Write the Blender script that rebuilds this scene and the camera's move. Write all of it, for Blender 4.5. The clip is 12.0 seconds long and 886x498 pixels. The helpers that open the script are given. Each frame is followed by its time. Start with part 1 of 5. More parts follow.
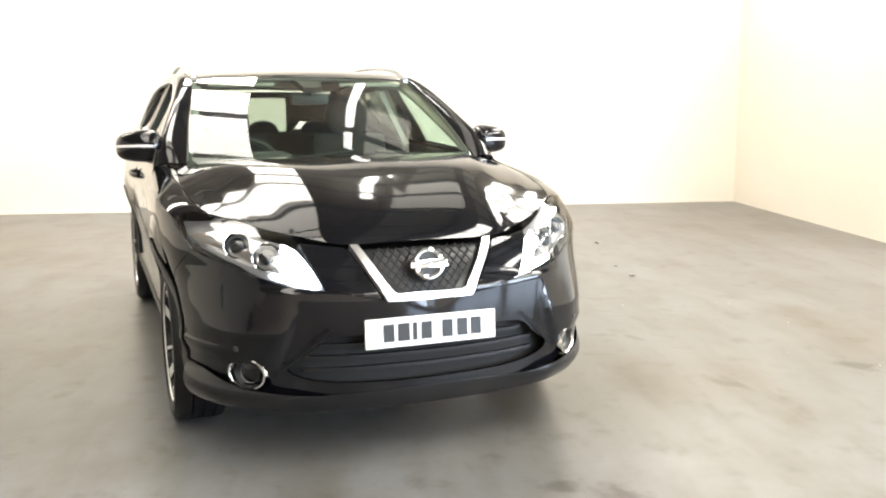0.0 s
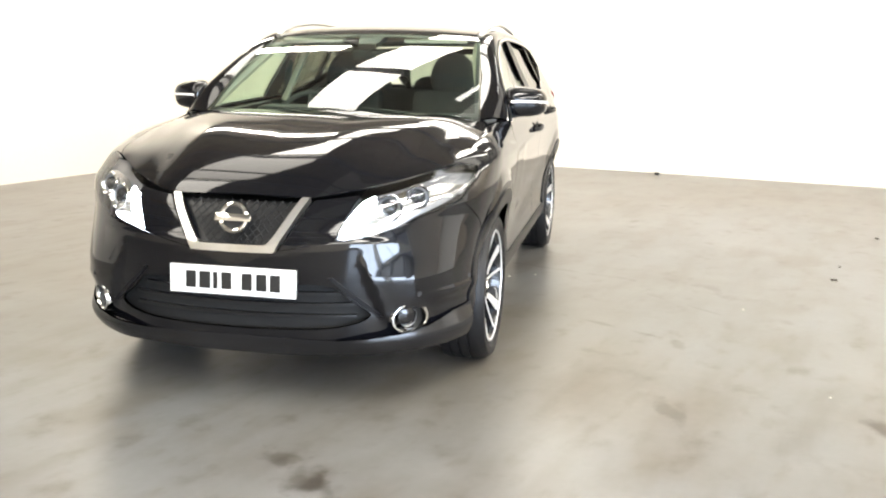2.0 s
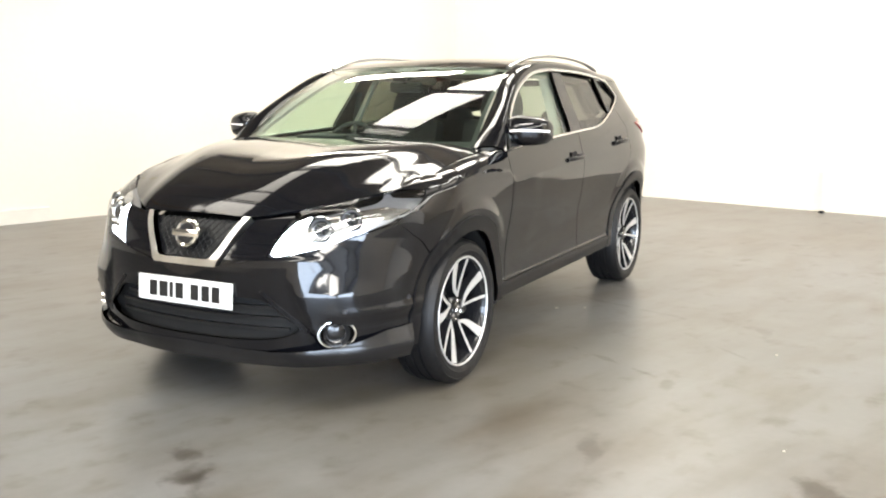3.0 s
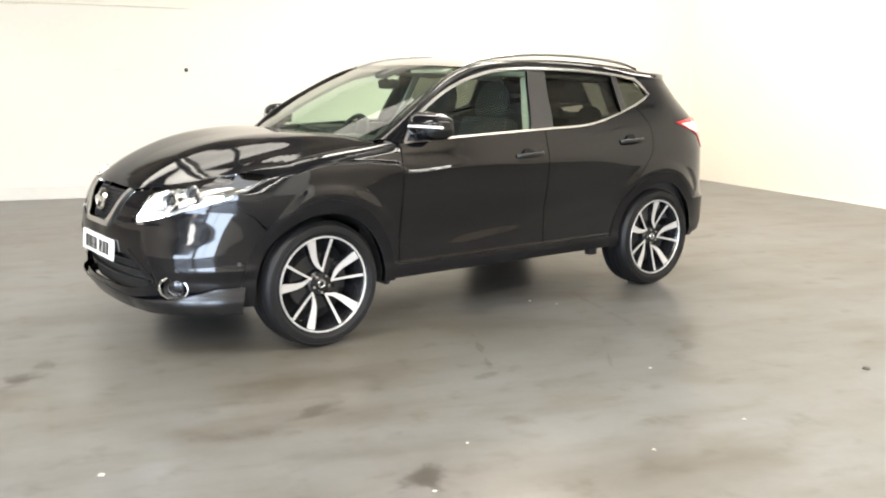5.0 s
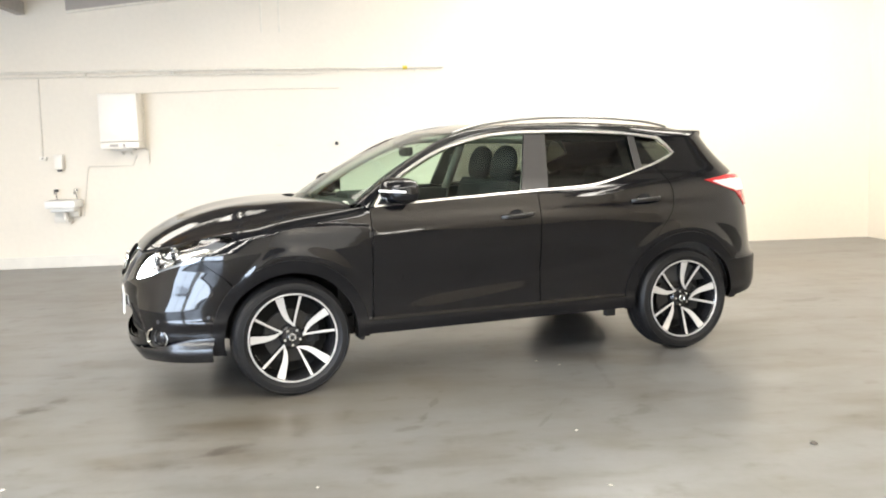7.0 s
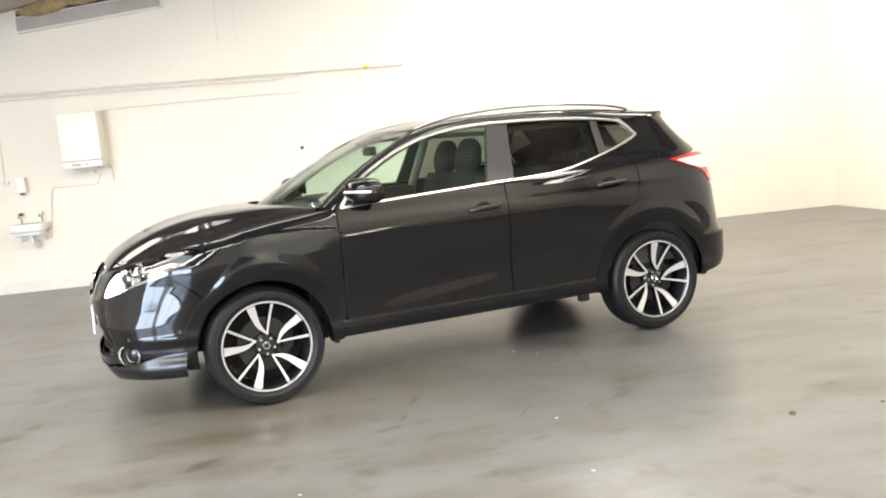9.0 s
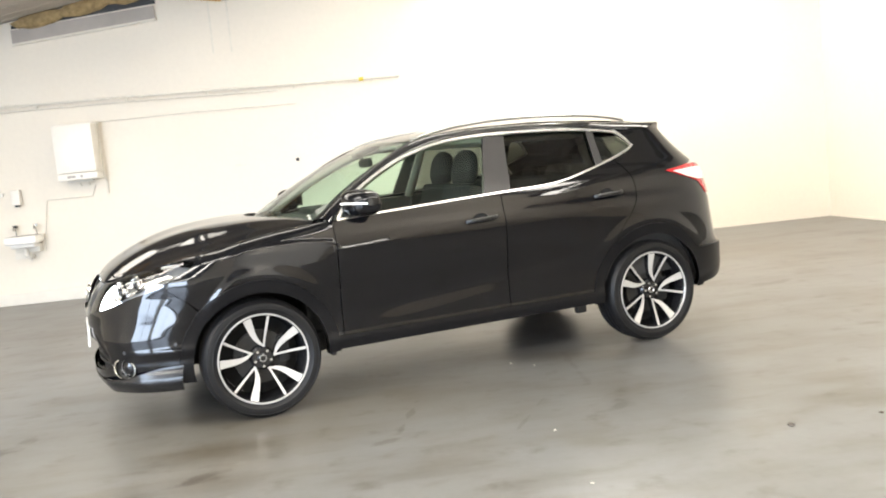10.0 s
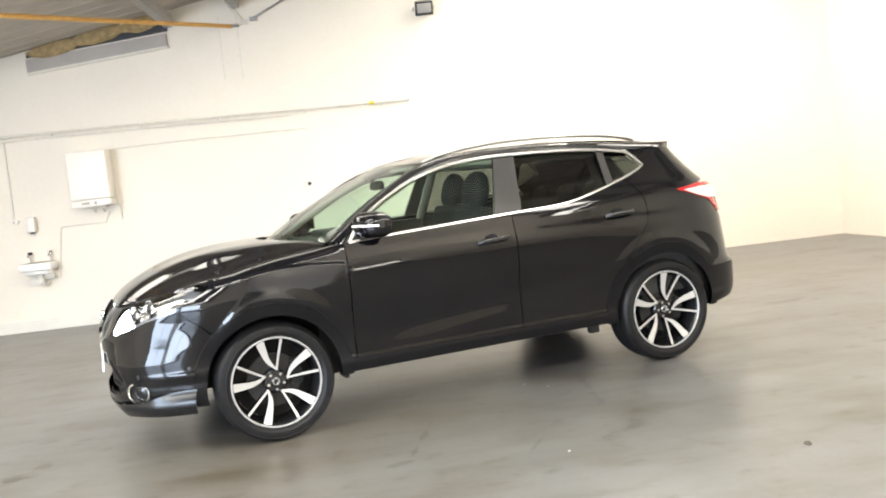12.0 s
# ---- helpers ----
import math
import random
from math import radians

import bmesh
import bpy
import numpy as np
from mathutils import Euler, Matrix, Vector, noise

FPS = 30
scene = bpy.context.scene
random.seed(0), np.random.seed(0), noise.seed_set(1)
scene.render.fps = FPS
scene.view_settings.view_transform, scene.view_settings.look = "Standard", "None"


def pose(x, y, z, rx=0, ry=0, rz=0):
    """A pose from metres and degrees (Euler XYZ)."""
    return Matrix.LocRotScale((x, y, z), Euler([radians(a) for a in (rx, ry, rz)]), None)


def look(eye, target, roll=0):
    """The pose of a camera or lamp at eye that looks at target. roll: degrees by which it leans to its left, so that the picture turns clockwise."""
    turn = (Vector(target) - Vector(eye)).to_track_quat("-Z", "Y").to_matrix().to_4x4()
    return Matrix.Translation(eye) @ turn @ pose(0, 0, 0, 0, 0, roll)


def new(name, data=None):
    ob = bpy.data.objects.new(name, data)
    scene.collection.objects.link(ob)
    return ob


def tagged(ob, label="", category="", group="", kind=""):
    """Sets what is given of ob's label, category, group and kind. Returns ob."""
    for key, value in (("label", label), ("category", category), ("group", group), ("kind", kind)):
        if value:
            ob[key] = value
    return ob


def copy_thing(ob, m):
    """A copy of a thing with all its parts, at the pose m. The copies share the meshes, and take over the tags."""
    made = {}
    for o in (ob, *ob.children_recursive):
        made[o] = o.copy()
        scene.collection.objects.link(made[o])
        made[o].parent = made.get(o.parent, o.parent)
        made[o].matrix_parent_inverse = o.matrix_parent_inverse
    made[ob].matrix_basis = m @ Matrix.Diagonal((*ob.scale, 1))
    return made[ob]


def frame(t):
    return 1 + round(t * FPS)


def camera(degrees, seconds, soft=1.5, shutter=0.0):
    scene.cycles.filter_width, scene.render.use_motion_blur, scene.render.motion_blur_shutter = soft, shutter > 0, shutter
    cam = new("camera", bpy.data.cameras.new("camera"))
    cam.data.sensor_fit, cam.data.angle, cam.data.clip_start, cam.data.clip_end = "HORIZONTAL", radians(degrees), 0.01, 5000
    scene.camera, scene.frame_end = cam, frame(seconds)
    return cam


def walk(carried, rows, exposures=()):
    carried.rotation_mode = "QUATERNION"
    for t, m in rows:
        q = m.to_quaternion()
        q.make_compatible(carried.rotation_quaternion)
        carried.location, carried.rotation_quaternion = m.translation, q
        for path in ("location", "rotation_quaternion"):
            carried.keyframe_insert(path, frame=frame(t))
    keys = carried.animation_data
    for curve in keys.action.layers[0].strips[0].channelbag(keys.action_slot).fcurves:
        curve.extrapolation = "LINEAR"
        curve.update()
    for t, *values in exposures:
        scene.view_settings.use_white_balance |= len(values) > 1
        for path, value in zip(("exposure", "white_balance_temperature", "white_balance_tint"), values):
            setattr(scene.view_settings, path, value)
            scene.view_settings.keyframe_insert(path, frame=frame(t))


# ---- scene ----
cam = camera(51.7, 12.0, 2.0, 0.4)
PATH = [
    (0, (-4.027, 1.174, 1.369), (-2.188, 0.457, 1.049), -0.2),
    (0.5, (-4.183, 0.515, 1.378), (-2.249, 0.1, 1.077), -0.2),
    (1, (-4.195, -0.162, 1.394), (-2.235, -0.31, 1.024), 0.3),
    (1.5, (-4.204, -0.854, 1.385), (-2.244, -0.706, 1.014), -0.1),
    (2, (-4.082, -1.502, 1.384), (-2.167, -1.098, 0.97), 0.7),
    (2.5, (-3.958, -2.154, 1.363), (-2.105, -1.47, 1.054), 0.2),
    (3, (-3.742, -2.742, 1.362), (-1.998, -1.823, 1.02), -0.0),
    (3.2, (-3.638, -2.993, 1.383), (-1.939, -1.987, 1.064), -0.5),
    (4.8, (-2.545, -4.877, 1.453), (-1.314, -3.338, 1.115), -0.5),
    (5, (-2.346, -5.014, 1.419), (-1.159, -3.446, 1.052), 0.5),
    (5.5, (-1.931, -5.458, 1.415), (-0.902, -3.772, 1.097), 1.3),
    (6, (-1.488, -5.733, 1.411), (-0.592, -3.967, 1.129), 0.7),
    (6.5, (-1.136, -5.917, 1.409), (-0.391, -4.075, 1.187), -0.3),
    (7, (-0.945, -6.031, 1.412), (-0.265, -4.163, 1.188), -1.8),
    (7.5, (-0.9, -6.021, 1.408), (-0.169, -4.179, 1.136), -3.6),
    (7.7, (-0.894, -6.026, 1.417), (-0.156, -4.185, 1.161), -5.0),
    (9.3, (-0.899, -6.017, 1.402), (-0.17, -4.169, 1.172), -5.7),
    (9.5, (-0.904, -6.01, 1.404), (-0.154, -4.17, 1.174), -6.3),
    (10, (-0.903, -6.007, 1.405), (-0.163, -4.161, 1.194), -5.7),
    (10.5, (-0.906, -6.009, 1.402), (-0.17, -4.16, 1.198), -5.2),
    (11, (-0.902, -6.015, 1.4), (-0.17, -4.164, 1.206), -5.6),
    (11.5, (-0.903, -6.01, 1.397), (-0.163, -4.161, 1.219), -6.4),
    (12, (-0.903, -6.015, 1.397), (-0.181, -4.156, 1.238), -6.4),
]
walk(cam, [(t, look(eye, target, roll)) for t, eye, target, roll in PATH],
     [(0, 0.15), (0.8, 0.35), (1.6, 0.3), (2.4, 0.1), (3.2, 0.0), (12, 0.05)])

# ---- world and light ----
world = bpy.data.worlds.new("sky")
scene.world = world
world.use_nodes = True
wn = world.node_tree
sky = wn.nodes.new("ShaderNodeTexSky")
sky.sky_type = "NISHITA"
sky.sun_disc = False
sky.sun_elevation, sky.sun_rotation = radians(38), radians(200)
wn.nodes["Background"].inputs["Strength"].default_value = 0.12
wn.links.new(sky.outputs[0], wn.nodes["Background"].inputs["Color"])

# the room's own axes: s runs along the back wall from its far corner, o is the distance out from that wall
ROOM = Matrix(((-0.958, -0.287, 0, 8.76), (0.287, -0.958, 0, 3.65), (0, 0, 1, 0), (0, 0, 0, 1)))


def roof_z(s):
    return 3.47 + 0.185 * (10.49 - s) if s > 3 else 4.856 - 0.16 * (3 - s)


def area(name, m, sx, sy, watts, colour):
    lamp = bpy.data.lights.new(name, "AREA")
    lamp.shape, lamp.size, lamp.size_y, lamp.energy, lamp.color = "RECTANGLE", sx, sy, watts, colour
    ob = new(name, lamp)
    ob.matrix_world = m
    return ob


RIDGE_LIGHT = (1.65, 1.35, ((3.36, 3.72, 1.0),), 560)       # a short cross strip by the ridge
# rooflight strips: o of the middle, half width, stretches along s with a tuned lamp brightness factor, watts a metre
ROOFLIGHTS = ((4.45, 0.5, ((0.2, 2.7, 1.3), (3.3, 6.2, 1.15), (6.3, 8.5, 0.34), (8.6, 13.9, 0.65)), 45), (7.25, 0.46, ((3.3, 6.1, 1.0),), 6), (8.6, 0.42, ((7.4, 10.2, 1.4), (10.3, 13.9, 0.75)), 54),
              # the 12.6 strip's watts are raised to fill the hall's general brightness
              (10.1, 0.42, ((0.2, 2.5, 1.3), (2.7, 5.3, 1.0)), 48), (12.6, 0.5, ((4.4, 13.9, 1.0),), 102))
DAY = (1.0, 0.942, 0.845)
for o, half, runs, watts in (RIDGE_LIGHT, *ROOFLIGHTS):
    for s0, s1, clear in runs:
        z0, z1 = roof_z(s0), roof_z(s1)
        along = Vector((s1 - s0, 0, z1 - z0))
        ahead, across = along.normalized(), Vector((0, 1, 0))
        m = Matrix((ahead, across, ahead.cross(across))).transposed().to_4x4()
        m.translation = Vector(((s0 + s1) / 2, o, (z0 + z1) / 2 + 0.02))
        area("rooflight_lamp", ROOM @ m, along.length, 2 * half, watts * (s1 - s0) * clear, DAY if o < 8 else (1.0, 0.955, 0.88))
# daylight in the two glazed vehicle doorways
m = Matrix(((-1, 0, 0, 11.9), (0, 0, 1, 17.12), (0, 1, 0, 1.36), (0, 0, 0, 1)))
area("doorway_lamp", ROOM @ m, 4.4, 2.45, 900, (0.68, 0.81, 1.0))
m = Matrix(((0, 0, 1, 14.42), (1, 0, 0, 13.5), (0, 1, 0, 1.36), (0, 0, 0, 1)))
area("doorway_lamp", ROOM @ m, 5.2, 2.45, 950, (0.68, 0.81, 1.0))

# ---- materials ----


def material(name, colour, rough=0.5, metal=0.0, spec=0.5, grain=0.0, size=8.0, bump=0.0, coat=0.0, rough_var=0.0, blotch=0.0, blotch_size=1.2):
    mat = bpy.data.materials.new(name)
    mat.use_nodes = True
    nt = mat.node_tree
    p = nt.nodes["Principled BSDF"]
    p.inputs["Base Color"].default_value = (*colour, 1)
    p.inputs["Roughness"].default_value = rough
    p.inputs["Metallic"].default_value = metal
    p.inputs["Specular IOR Level"].default_value = spec
    p.inputs["Coat Weight"].default_value = coat
    p.inputs["Coat Roughness"].default_value = 0.02
    if grain or bump or rough_var or blotch:
        geo = nt.nodes.new("ShaderNodeTexCoord")
        n1 = nt.nodes.new("ShaderNodeTexNoise")
        n1.inputs["Scale"].default_value = size
        n1.inputs["Detail"].default_value = 6
        nt.links.new(geo.outputs["Object"], n1.inputs["Vector"])
        n2 = nt.nodes.new("ShaderNodeTexNoise")
        n2.inputs["Scale"].default_value = blotch_size
        n2.inputs["Detail"].default_value = 4
        nt.links.new(geo.outputs["Object"], n2.inputs["Vector"])
        src = None
        for node, amount in ((n1, grain), (n2, blotch)):
            if amount:
                mix = nt.nodes.new("ShaderNodeMix")
                mix.data_type, mix.blend_type = "RGBA", "MULTIPLY"
                ramp = nt.nodes.new("ShaderNodeValToRGB")
                ramp.color_ramp.elements[0].position, ramp.color_ramp.elements[1].position = 0.3, 0.7
                lo = 1 - amount
                ramp.color_ramp.elements[0].color = (lo, lo, lo, 1)
                nt.links.new(node.outputs["Fac"], ramp.inputs["Fac"])
                mix.inputs[0].default_value = 1
                if src is None:
                    mix.inputs[6].default_value = (*colour, 1)
                else:
                    nt.links.new(src, mix.inputs[6])
                nt.links.new(ramp.outputs[0], mix.inputs[7])
                src = mix.outputs[2]
        if src is not None:
            nt.links.new(src, p.inputs["Base Color"])
        if rough_var:
            mr = nt.nodes.new("ShaderNodeMapRange")
            mr.inputs[3].default_value, mr.inputs[4].default_value = max(0.02, rough - rough_var), rough + rough_var
            nt.links.new(n2.outputs["Fac"], mr.inputs[0])
            nt.links.new(mr.outputs[0], p.inputs["Roughness"])
        if bump:
            b = nt.nodes.new("ShaderNodeBump")
            b.inputs["Strength"].default_value = bump
            b.inputs["Distance"].default_value = 0.01
            nt.links.new(n1.outputs["Fac"], b.inputs["Height"])
            nt.links.new(b.outputs[0], p.inputs["Normal"])
    return mat


def glass(name, tint, gloss=0.0):
    mat = bpy.data.materials.new(name)
    mat.use_nodes = True
    nt = mat.node_tree
    nt.nodes.clear()
    out = nt.nodes.new("ShaderNodeOutputMaterial")
    mix = nt.nodes.new("ShaderNodeMixShader")
    tr = nt.nodes.new("ShaderNodeBsdfTransparent")
    tr.inputs[0].default_value = (*tint, 1)
    gl = nt.nodes.new("ShaderNodeBsdfGlossy")
    gl.inputs["Roughness"].default_value = 0.01
    lw = nt.nodes.new("ShaderNodeLayerWeight")
    lw.inputs[0].default_value = 0.5
    power = nt.nodes.new("ShaderNodeMath")
    power.operation = "POWER"
    power.inputs[1].default_value = 5
    nt.links.new(lw.outputs["Facing"], power.inputs[0])
    fr = nt.nodes.new("ShaderNodeMapRange")
    fr.inputs[3].default_value, fr.inputs[4].default_value = 0.062 + gloss, 1.0
    nt.links.new(power.outputs[0], fr.inputs[0])
    nt.links.new(fr.outputs[0], mix.inputs[0])
    nt.links.new(tr.outputs[0], mix.inputs[1])
    nt.links.new(gl.outputs[0], mix.inputs[2])
    nt.links.new(mix.outputs[0], out.inputs[0])
    return mat


def glow(name, colour, strength):
    mat = bpy.data.materials.new(name)
    mat.use_nodes = True
    p = mat.node_tree.nodes["Principled BSDF"]
    p.inputs["Base Color"].default_value = (0.8, 0.8, 0.8, 1)
    p.inputs["Emission Color"].default_value = (*colour, 1)
    p.inputs["Emission Strength"].default_value = strength
    return mat


def floor_material():
    mat = material("painted_concrete", (0.157, 0.159, 0.159), rough=0.325, grain=0.06, size=26, bump=0.010, rough_var=0.04, blotch=0.14, blotch_size=0.55)
    nt = mat.node_tree
    p = nt.nodes["Principled BSDF"]
    geo = nt.nodes.new("ShaderNodeTexCoord")

    def stain(scale, lo, hi, colour, seed, stretch=(1, 1, 1)):
        mp = nt.nodes.new("ShaderNodeMapping")
        mp.inputs["Location"].default_value = (seed, seed * 0.7, 0)
        mp.inputs["Scale"].default_value = stretch
        nt.links.new(geo.outputs["Object"], mp.inputs["Vector"])
        n = nt.nodes.new("ShaderNodeTexNoise")
        n.inputs["Scale"].default_value = scale
        n.inputs["Detail"].default_value = 4
        n.inputs["Roughness"].default_value = 0.5
        nt.links.new(mp.outputs[0], n.inputs["Vector"])
        r = nt.nodes.new("ShaderNodeMapRange")
        r.interpolation_type = "SMOOTHSTEP"
        r.inputs[1].default_value, r.inputs[2].default_value = lo - 0.05, hi + 0.03
        nt.links.new(n.outputs["Fac"], r.inputs[0])
        mix = nt.nodes.new("ShaderNodeMix")
        mix.data_type, mix.blend_type = "RGBA", "MULTIPLY"
        nt.links.new(r.outputs[0], mix.inputs[0])
        link = p.inputs["Base Color"].links[0]
        nt.links.new(link.from_socket, mix.inputs[6])
        mix.inputs[7].default_value = (*colour, 1)
        nt.links.new(mix.outputs[2], p.inputs["Base Color"])

    stain(0.35, 0.46, 0.70, (0.86, 0.78, 0.67), 3.1)
    stain(1.3, 0.54, 0.74, (0.72, 0.66, 0.57), 7.7, (1, 1.8, 1))
    stain(5.0, 0.60, 0.80, (0.52, 0.46, 0.38), 1.9)
    # dirty patches with places of their own (world metres), ragged by noise
    rag = nt.nodes.new("ShaderNodeTexNoise")
    rag.inputs["Scale"].default_value, rag.inputs["Detail"].default_value = 7.0, 7
    pos = nt.nodes.new("ShaderNodeNewGeometry")
    nt.links.new(pos.outputs["Position"], rag.inputs["Vector"])
    for x, y, turn, rx, ry, depth in ((-0.52, -2.50, 25, 0.20, 0.08, 0.85), (-0.60, -1.72, 20, 0.17, 0.06, 0.6), (-1.36, -0.40, 62, 0.24, 0.10, 0.6), (-1.50, -0.60, 40, 0.16, 0.07, 0.55),
                                      (0.42, -1.75, 15, 0.22, 0.05, 0.4), (1.62, -1.97, 20, 0.26, 0.06, 0.5), (0.62, -1.45, 60, 0.40, 0.02, 0.5), 
                                      (4.6, 0.2, -10, 0.25, 0.10, 0.55), (5.3, 2.4, -15, 0.6, 0.2, 0.35), (-1.1, -2.75, 10, 0.35, 0.12, 0.3), (0.1, 3.6, -15, 0.9, 0.3, 0.3), (1.9, -1.0, 70, 0.6, 0.03, 0.4),
                                      (1.1, -1.9, 48, 0.45, 0.012, 0.35)):
        mp = nt.nodes.new("ShaderNodeMapping")
        mp.vector_type = "TEXTURE"
        mp.inputs["Location"].default_value = (x, y, 0)
        mp.inputs["Rotation"].default_value = (0, 0, radians(turn))
        mp.inputs["Scale"].default_value = (rx, ry, 1)
        nt.links.new(pos.outputs["Position"], mp.inputs["Vector"])
        ln = nt.nodes.new("ShaderNodeVectorMath")
        ln.operation = "LENGTH"
        nt.links.new(mp.outputs[0], ln.inputs[0])
        add = nt.nodes.new("ShaderNodeMath")
        add.operation = "MULTIPLY_ADD"
        nt.links.new(rag.outputs["Fac"], add.inputs[0])
        add.inputs[1].default_value = 4.2
        nt.links.new(ln.outputs["Value"], add.inputs[2])
        r = nt.nodes.new("ShaderNodeMapRange")
        r.inputs[1].default_value, r.inputs[2].default_value = 2.4, 2.95
        r.inputs[3].default_value, r.inputs[4].default_value = depth, 0.0
        nt.links.new(add.outputs[0], r.inputs[0])
        mix = nt.nodes.new("ShaderNodeMix")
        mix.data_type, mix.blend_type = "RGBA", "MULTIPLY"
        nt.links.new(r.outputs[0], mix.inputs[0])
        nt.links.new(p.inputs["Base Color"].links[0].from_socket, mix.inputs[6])
        mix.inputs[7].default_value = (0.30, 0.25, 0.20, 1)
        nt.links.new(mix.outputs[2], p.inputs["Base Color"])
    stain(0.9, 0.48, 0.74, (0.88, 0.86, 0.82), 11.0, (1.6, 0.7, 1))
    stain(1.6, 0.45, 0.75, (0.78, 0.75, 0.70), 21.0, (0.8, 1.3, 1))
    stain(2.2, 0.48, 0.78, (0.80, 0.77, 0.72), 31.0, (0.5, 2.4, 1))
    stain(3.0, 0.45, 0.80, (1.10, 1.10, 1.10), 51.0, (1.2, 0.8, 1))
    stain(7.0, 0.58, 0.80, (0.76, 0.71, 0.64), 5.0, (0.7, 1.3, 1))
    return mat


M = {
    "floor": floor_material(),
    "wall": material("white_wall_paint", (0.835, 0.775, 0.676), rough=0.6, grain=0.03, size=18, bump=0.05, blotch=0.05, blotch_size=0.7),
    "skirting": material("white_skirting_paint", (0.78, 0.75, 0.68), rough=0.5, grain=0.06, size=9, blotch=0.1),
    "roof": material("grey_roof_sheet", (0.50, 0.455, 0.40), rough=0.6, grain=0.12, size=5, blotch=0.2),
    "steel": material("grey_painted_steel", (0.38, 0.37, 0.36), rough=0.5, grain=0.15, size=12),
    "white_steel": material("cream_painted_steel", (0.72, 0.68, 0.60), rough=0.5, grain=0.08, size=12),
    "orange": material("orange_primer_steel", (0.62, 0.36, 0.10), rough=0.55, grain=0.2, size=14),
    "wool": material("yellow_glass_wool", (0.47, 0.34, 0.17), rough=0.95, grain=0.45, size=16, bump=0.8),
    "board": material("grey_board", (0.47, 0.43, 0.39), rough=0.7, grain=0.1, size=7, blotch=0.15),
    "white_plastic": material("white_plastic", (0.82, 0.78, 0.71), rough=0.35, grain=0.03, size=20),
    "ceramic": material("white_ceramic", (0.82, 0.81, 0.78), rough=0.12, grain=0.02, size=10),
    "pipe": material("cream_pipe_paint", (0.78, 0.74, 0.65), rough=0.45, grain=0.12, size=16),
    "cable": material("cream_cable", (0.72, 0.68, 0.60), rough=0.5, grain=0.1, size=20),
    "dark": material("black_plastic", (0.02, 0.02, 0.021), rough=0.45, grain=0.2, size=40, bump=0.1),
    "yellow": material("yellow_tape", (0.75, 0.58, 0.05), rough=0.5, grain=0.1, size=30),
    "rooflight": material("translucent_rooflight", (0.75, 0.74, 0.66), rough=0.5, grain=0.1, size=6),
    "paint": material("black_car_paint", (0.0031, 0.0033, 0.0046), rough=0.06, spec=0.48, coat=0.0, blotch=0.2, blotch_size=2, rough_var=0.012),
    "trim": material("satin_black_trim", (0.006, 0.006, 0.007), rough=0.32, spec=0.22, grain=0.15, size=60),
    "lip": material("lower_lip_plastic", (0.008, 0.008, 0.009), rough=0.2, spec=0.45, grain=0.12, size=60),
    "pillar": material("satin_black_pillar", (0.030, 0.028, 0.027), rough=0.38, grain=0.1, size=30),
    "chrome": material("chrome", (0.80, 0.80, 0.79), rough=0.06, metal=1.0, grain=0.05, size=30),
    "silver": material("brushed_aluminium", (0.72, 0.72, 0.71), rough=0.28, metal=1.0, grain=0.06, size=40),
    "rimface": material("machined_alloy", (0.62, 0.61, 0.60), rough=0.35, metal=0.45, grain=0.05, size=60),
    "rimblack": material("gloss_black_alloy", (0.012, 0.012, 0.013), rough=0.12, grain=0.1, size=20),
    "tyre": material("tyre_rubber", (0.008, 0.008, 0.009), rough=0.5, spec=0.3, grain=0.25, size=40, bump=0.15, blotch=0.2, blotch_size=6),
    "disc": material("brake_disc_steel", (0.04, 0.038, 0.036), rough=0.6, metal=0.4, grain=0.2, size=50),
    "seat": material("dark_seat_cloth", (0.017, 0.017, 0.019), rough=0.85, grain=0.12, size=50, bump=0.04),
    "cabin": material("dark_cabin_plastic", (0.035, 0.035, 0.036), rough=0.6, grain=0.2, size=60, bump=0.1),
    "liner": material("beige_headlining", (0.42, 0.39, 0.33), rough=0.9, grain=0.08, size=30),
    "plate": material("white_number_plate", (0.80, 0.80, 0.78), rough=0.3, grain=0.03, size=30),
    "ink": material("black_plate_ink", (0.012, 0.012, 0.012), rough=0.4, grain=0.1, size=30),
    "reflector": material("headlamp_reflector", (0.75, 0.75, 0.75), rough=0.16, metal=1.0, grain=0.05, size=30),
    "lampgrey": material("grey_lamp_housing", (0.42, 0.43, 0.45), rough=0.3, metal=0.8, grain=0.1, size=30),
    "red": material("red_lamp_lens", (0.45, 0.008, 0.012), rough=0.1, grain=0.1, size=30, coat=0.5),
    "clearlens": material("frosted_lamp_lens", (0.80, 0.78, 0.76), rough=0.12, grain=0.05, size=30, coat=0.5),
    "grille": material("black_grille", (0.005, 0.005, 0.006), rough=0.4, grain=0.2, size=40),
    "under": material("underbody", (0.006, 0.006, 0.006), rough=0.8, grain=0.3, size=20),
    "blackglass": material("black_roof_glass", (0.006, 0.006, 0.007), rough=0.03, blotch=0.1),
    "glass": glass("clear_green_glass", (0.74, 0.86, 0.77)),
    "privacy": glass("dark_privacy_glass", (0.17, 0.18, 0.16)),
    "rearglass": glass("tinted_rear_glass", (0.50, 0.54, 0.50)),
    "lampglass": glass("lamp_cover_glass", (0.96, 0.97, 0.98)),
    "beam": glow("lit_led", (0.80, 0.90, 1.0), 32.0),
    "tube": glow("lit_strip_diffuser", (1.0, 0.97, 0.90), 16.0),
    "debris": material("white_litter", (0.55, 0.52, 0.46), rough=0.7, grain=0.1, size=60),
    "grime": material("brown_grime", (0.10, 0.085, 0.068), rough=0.8, grain=0.4, size=30),
}

# ---- mesh helpers ----


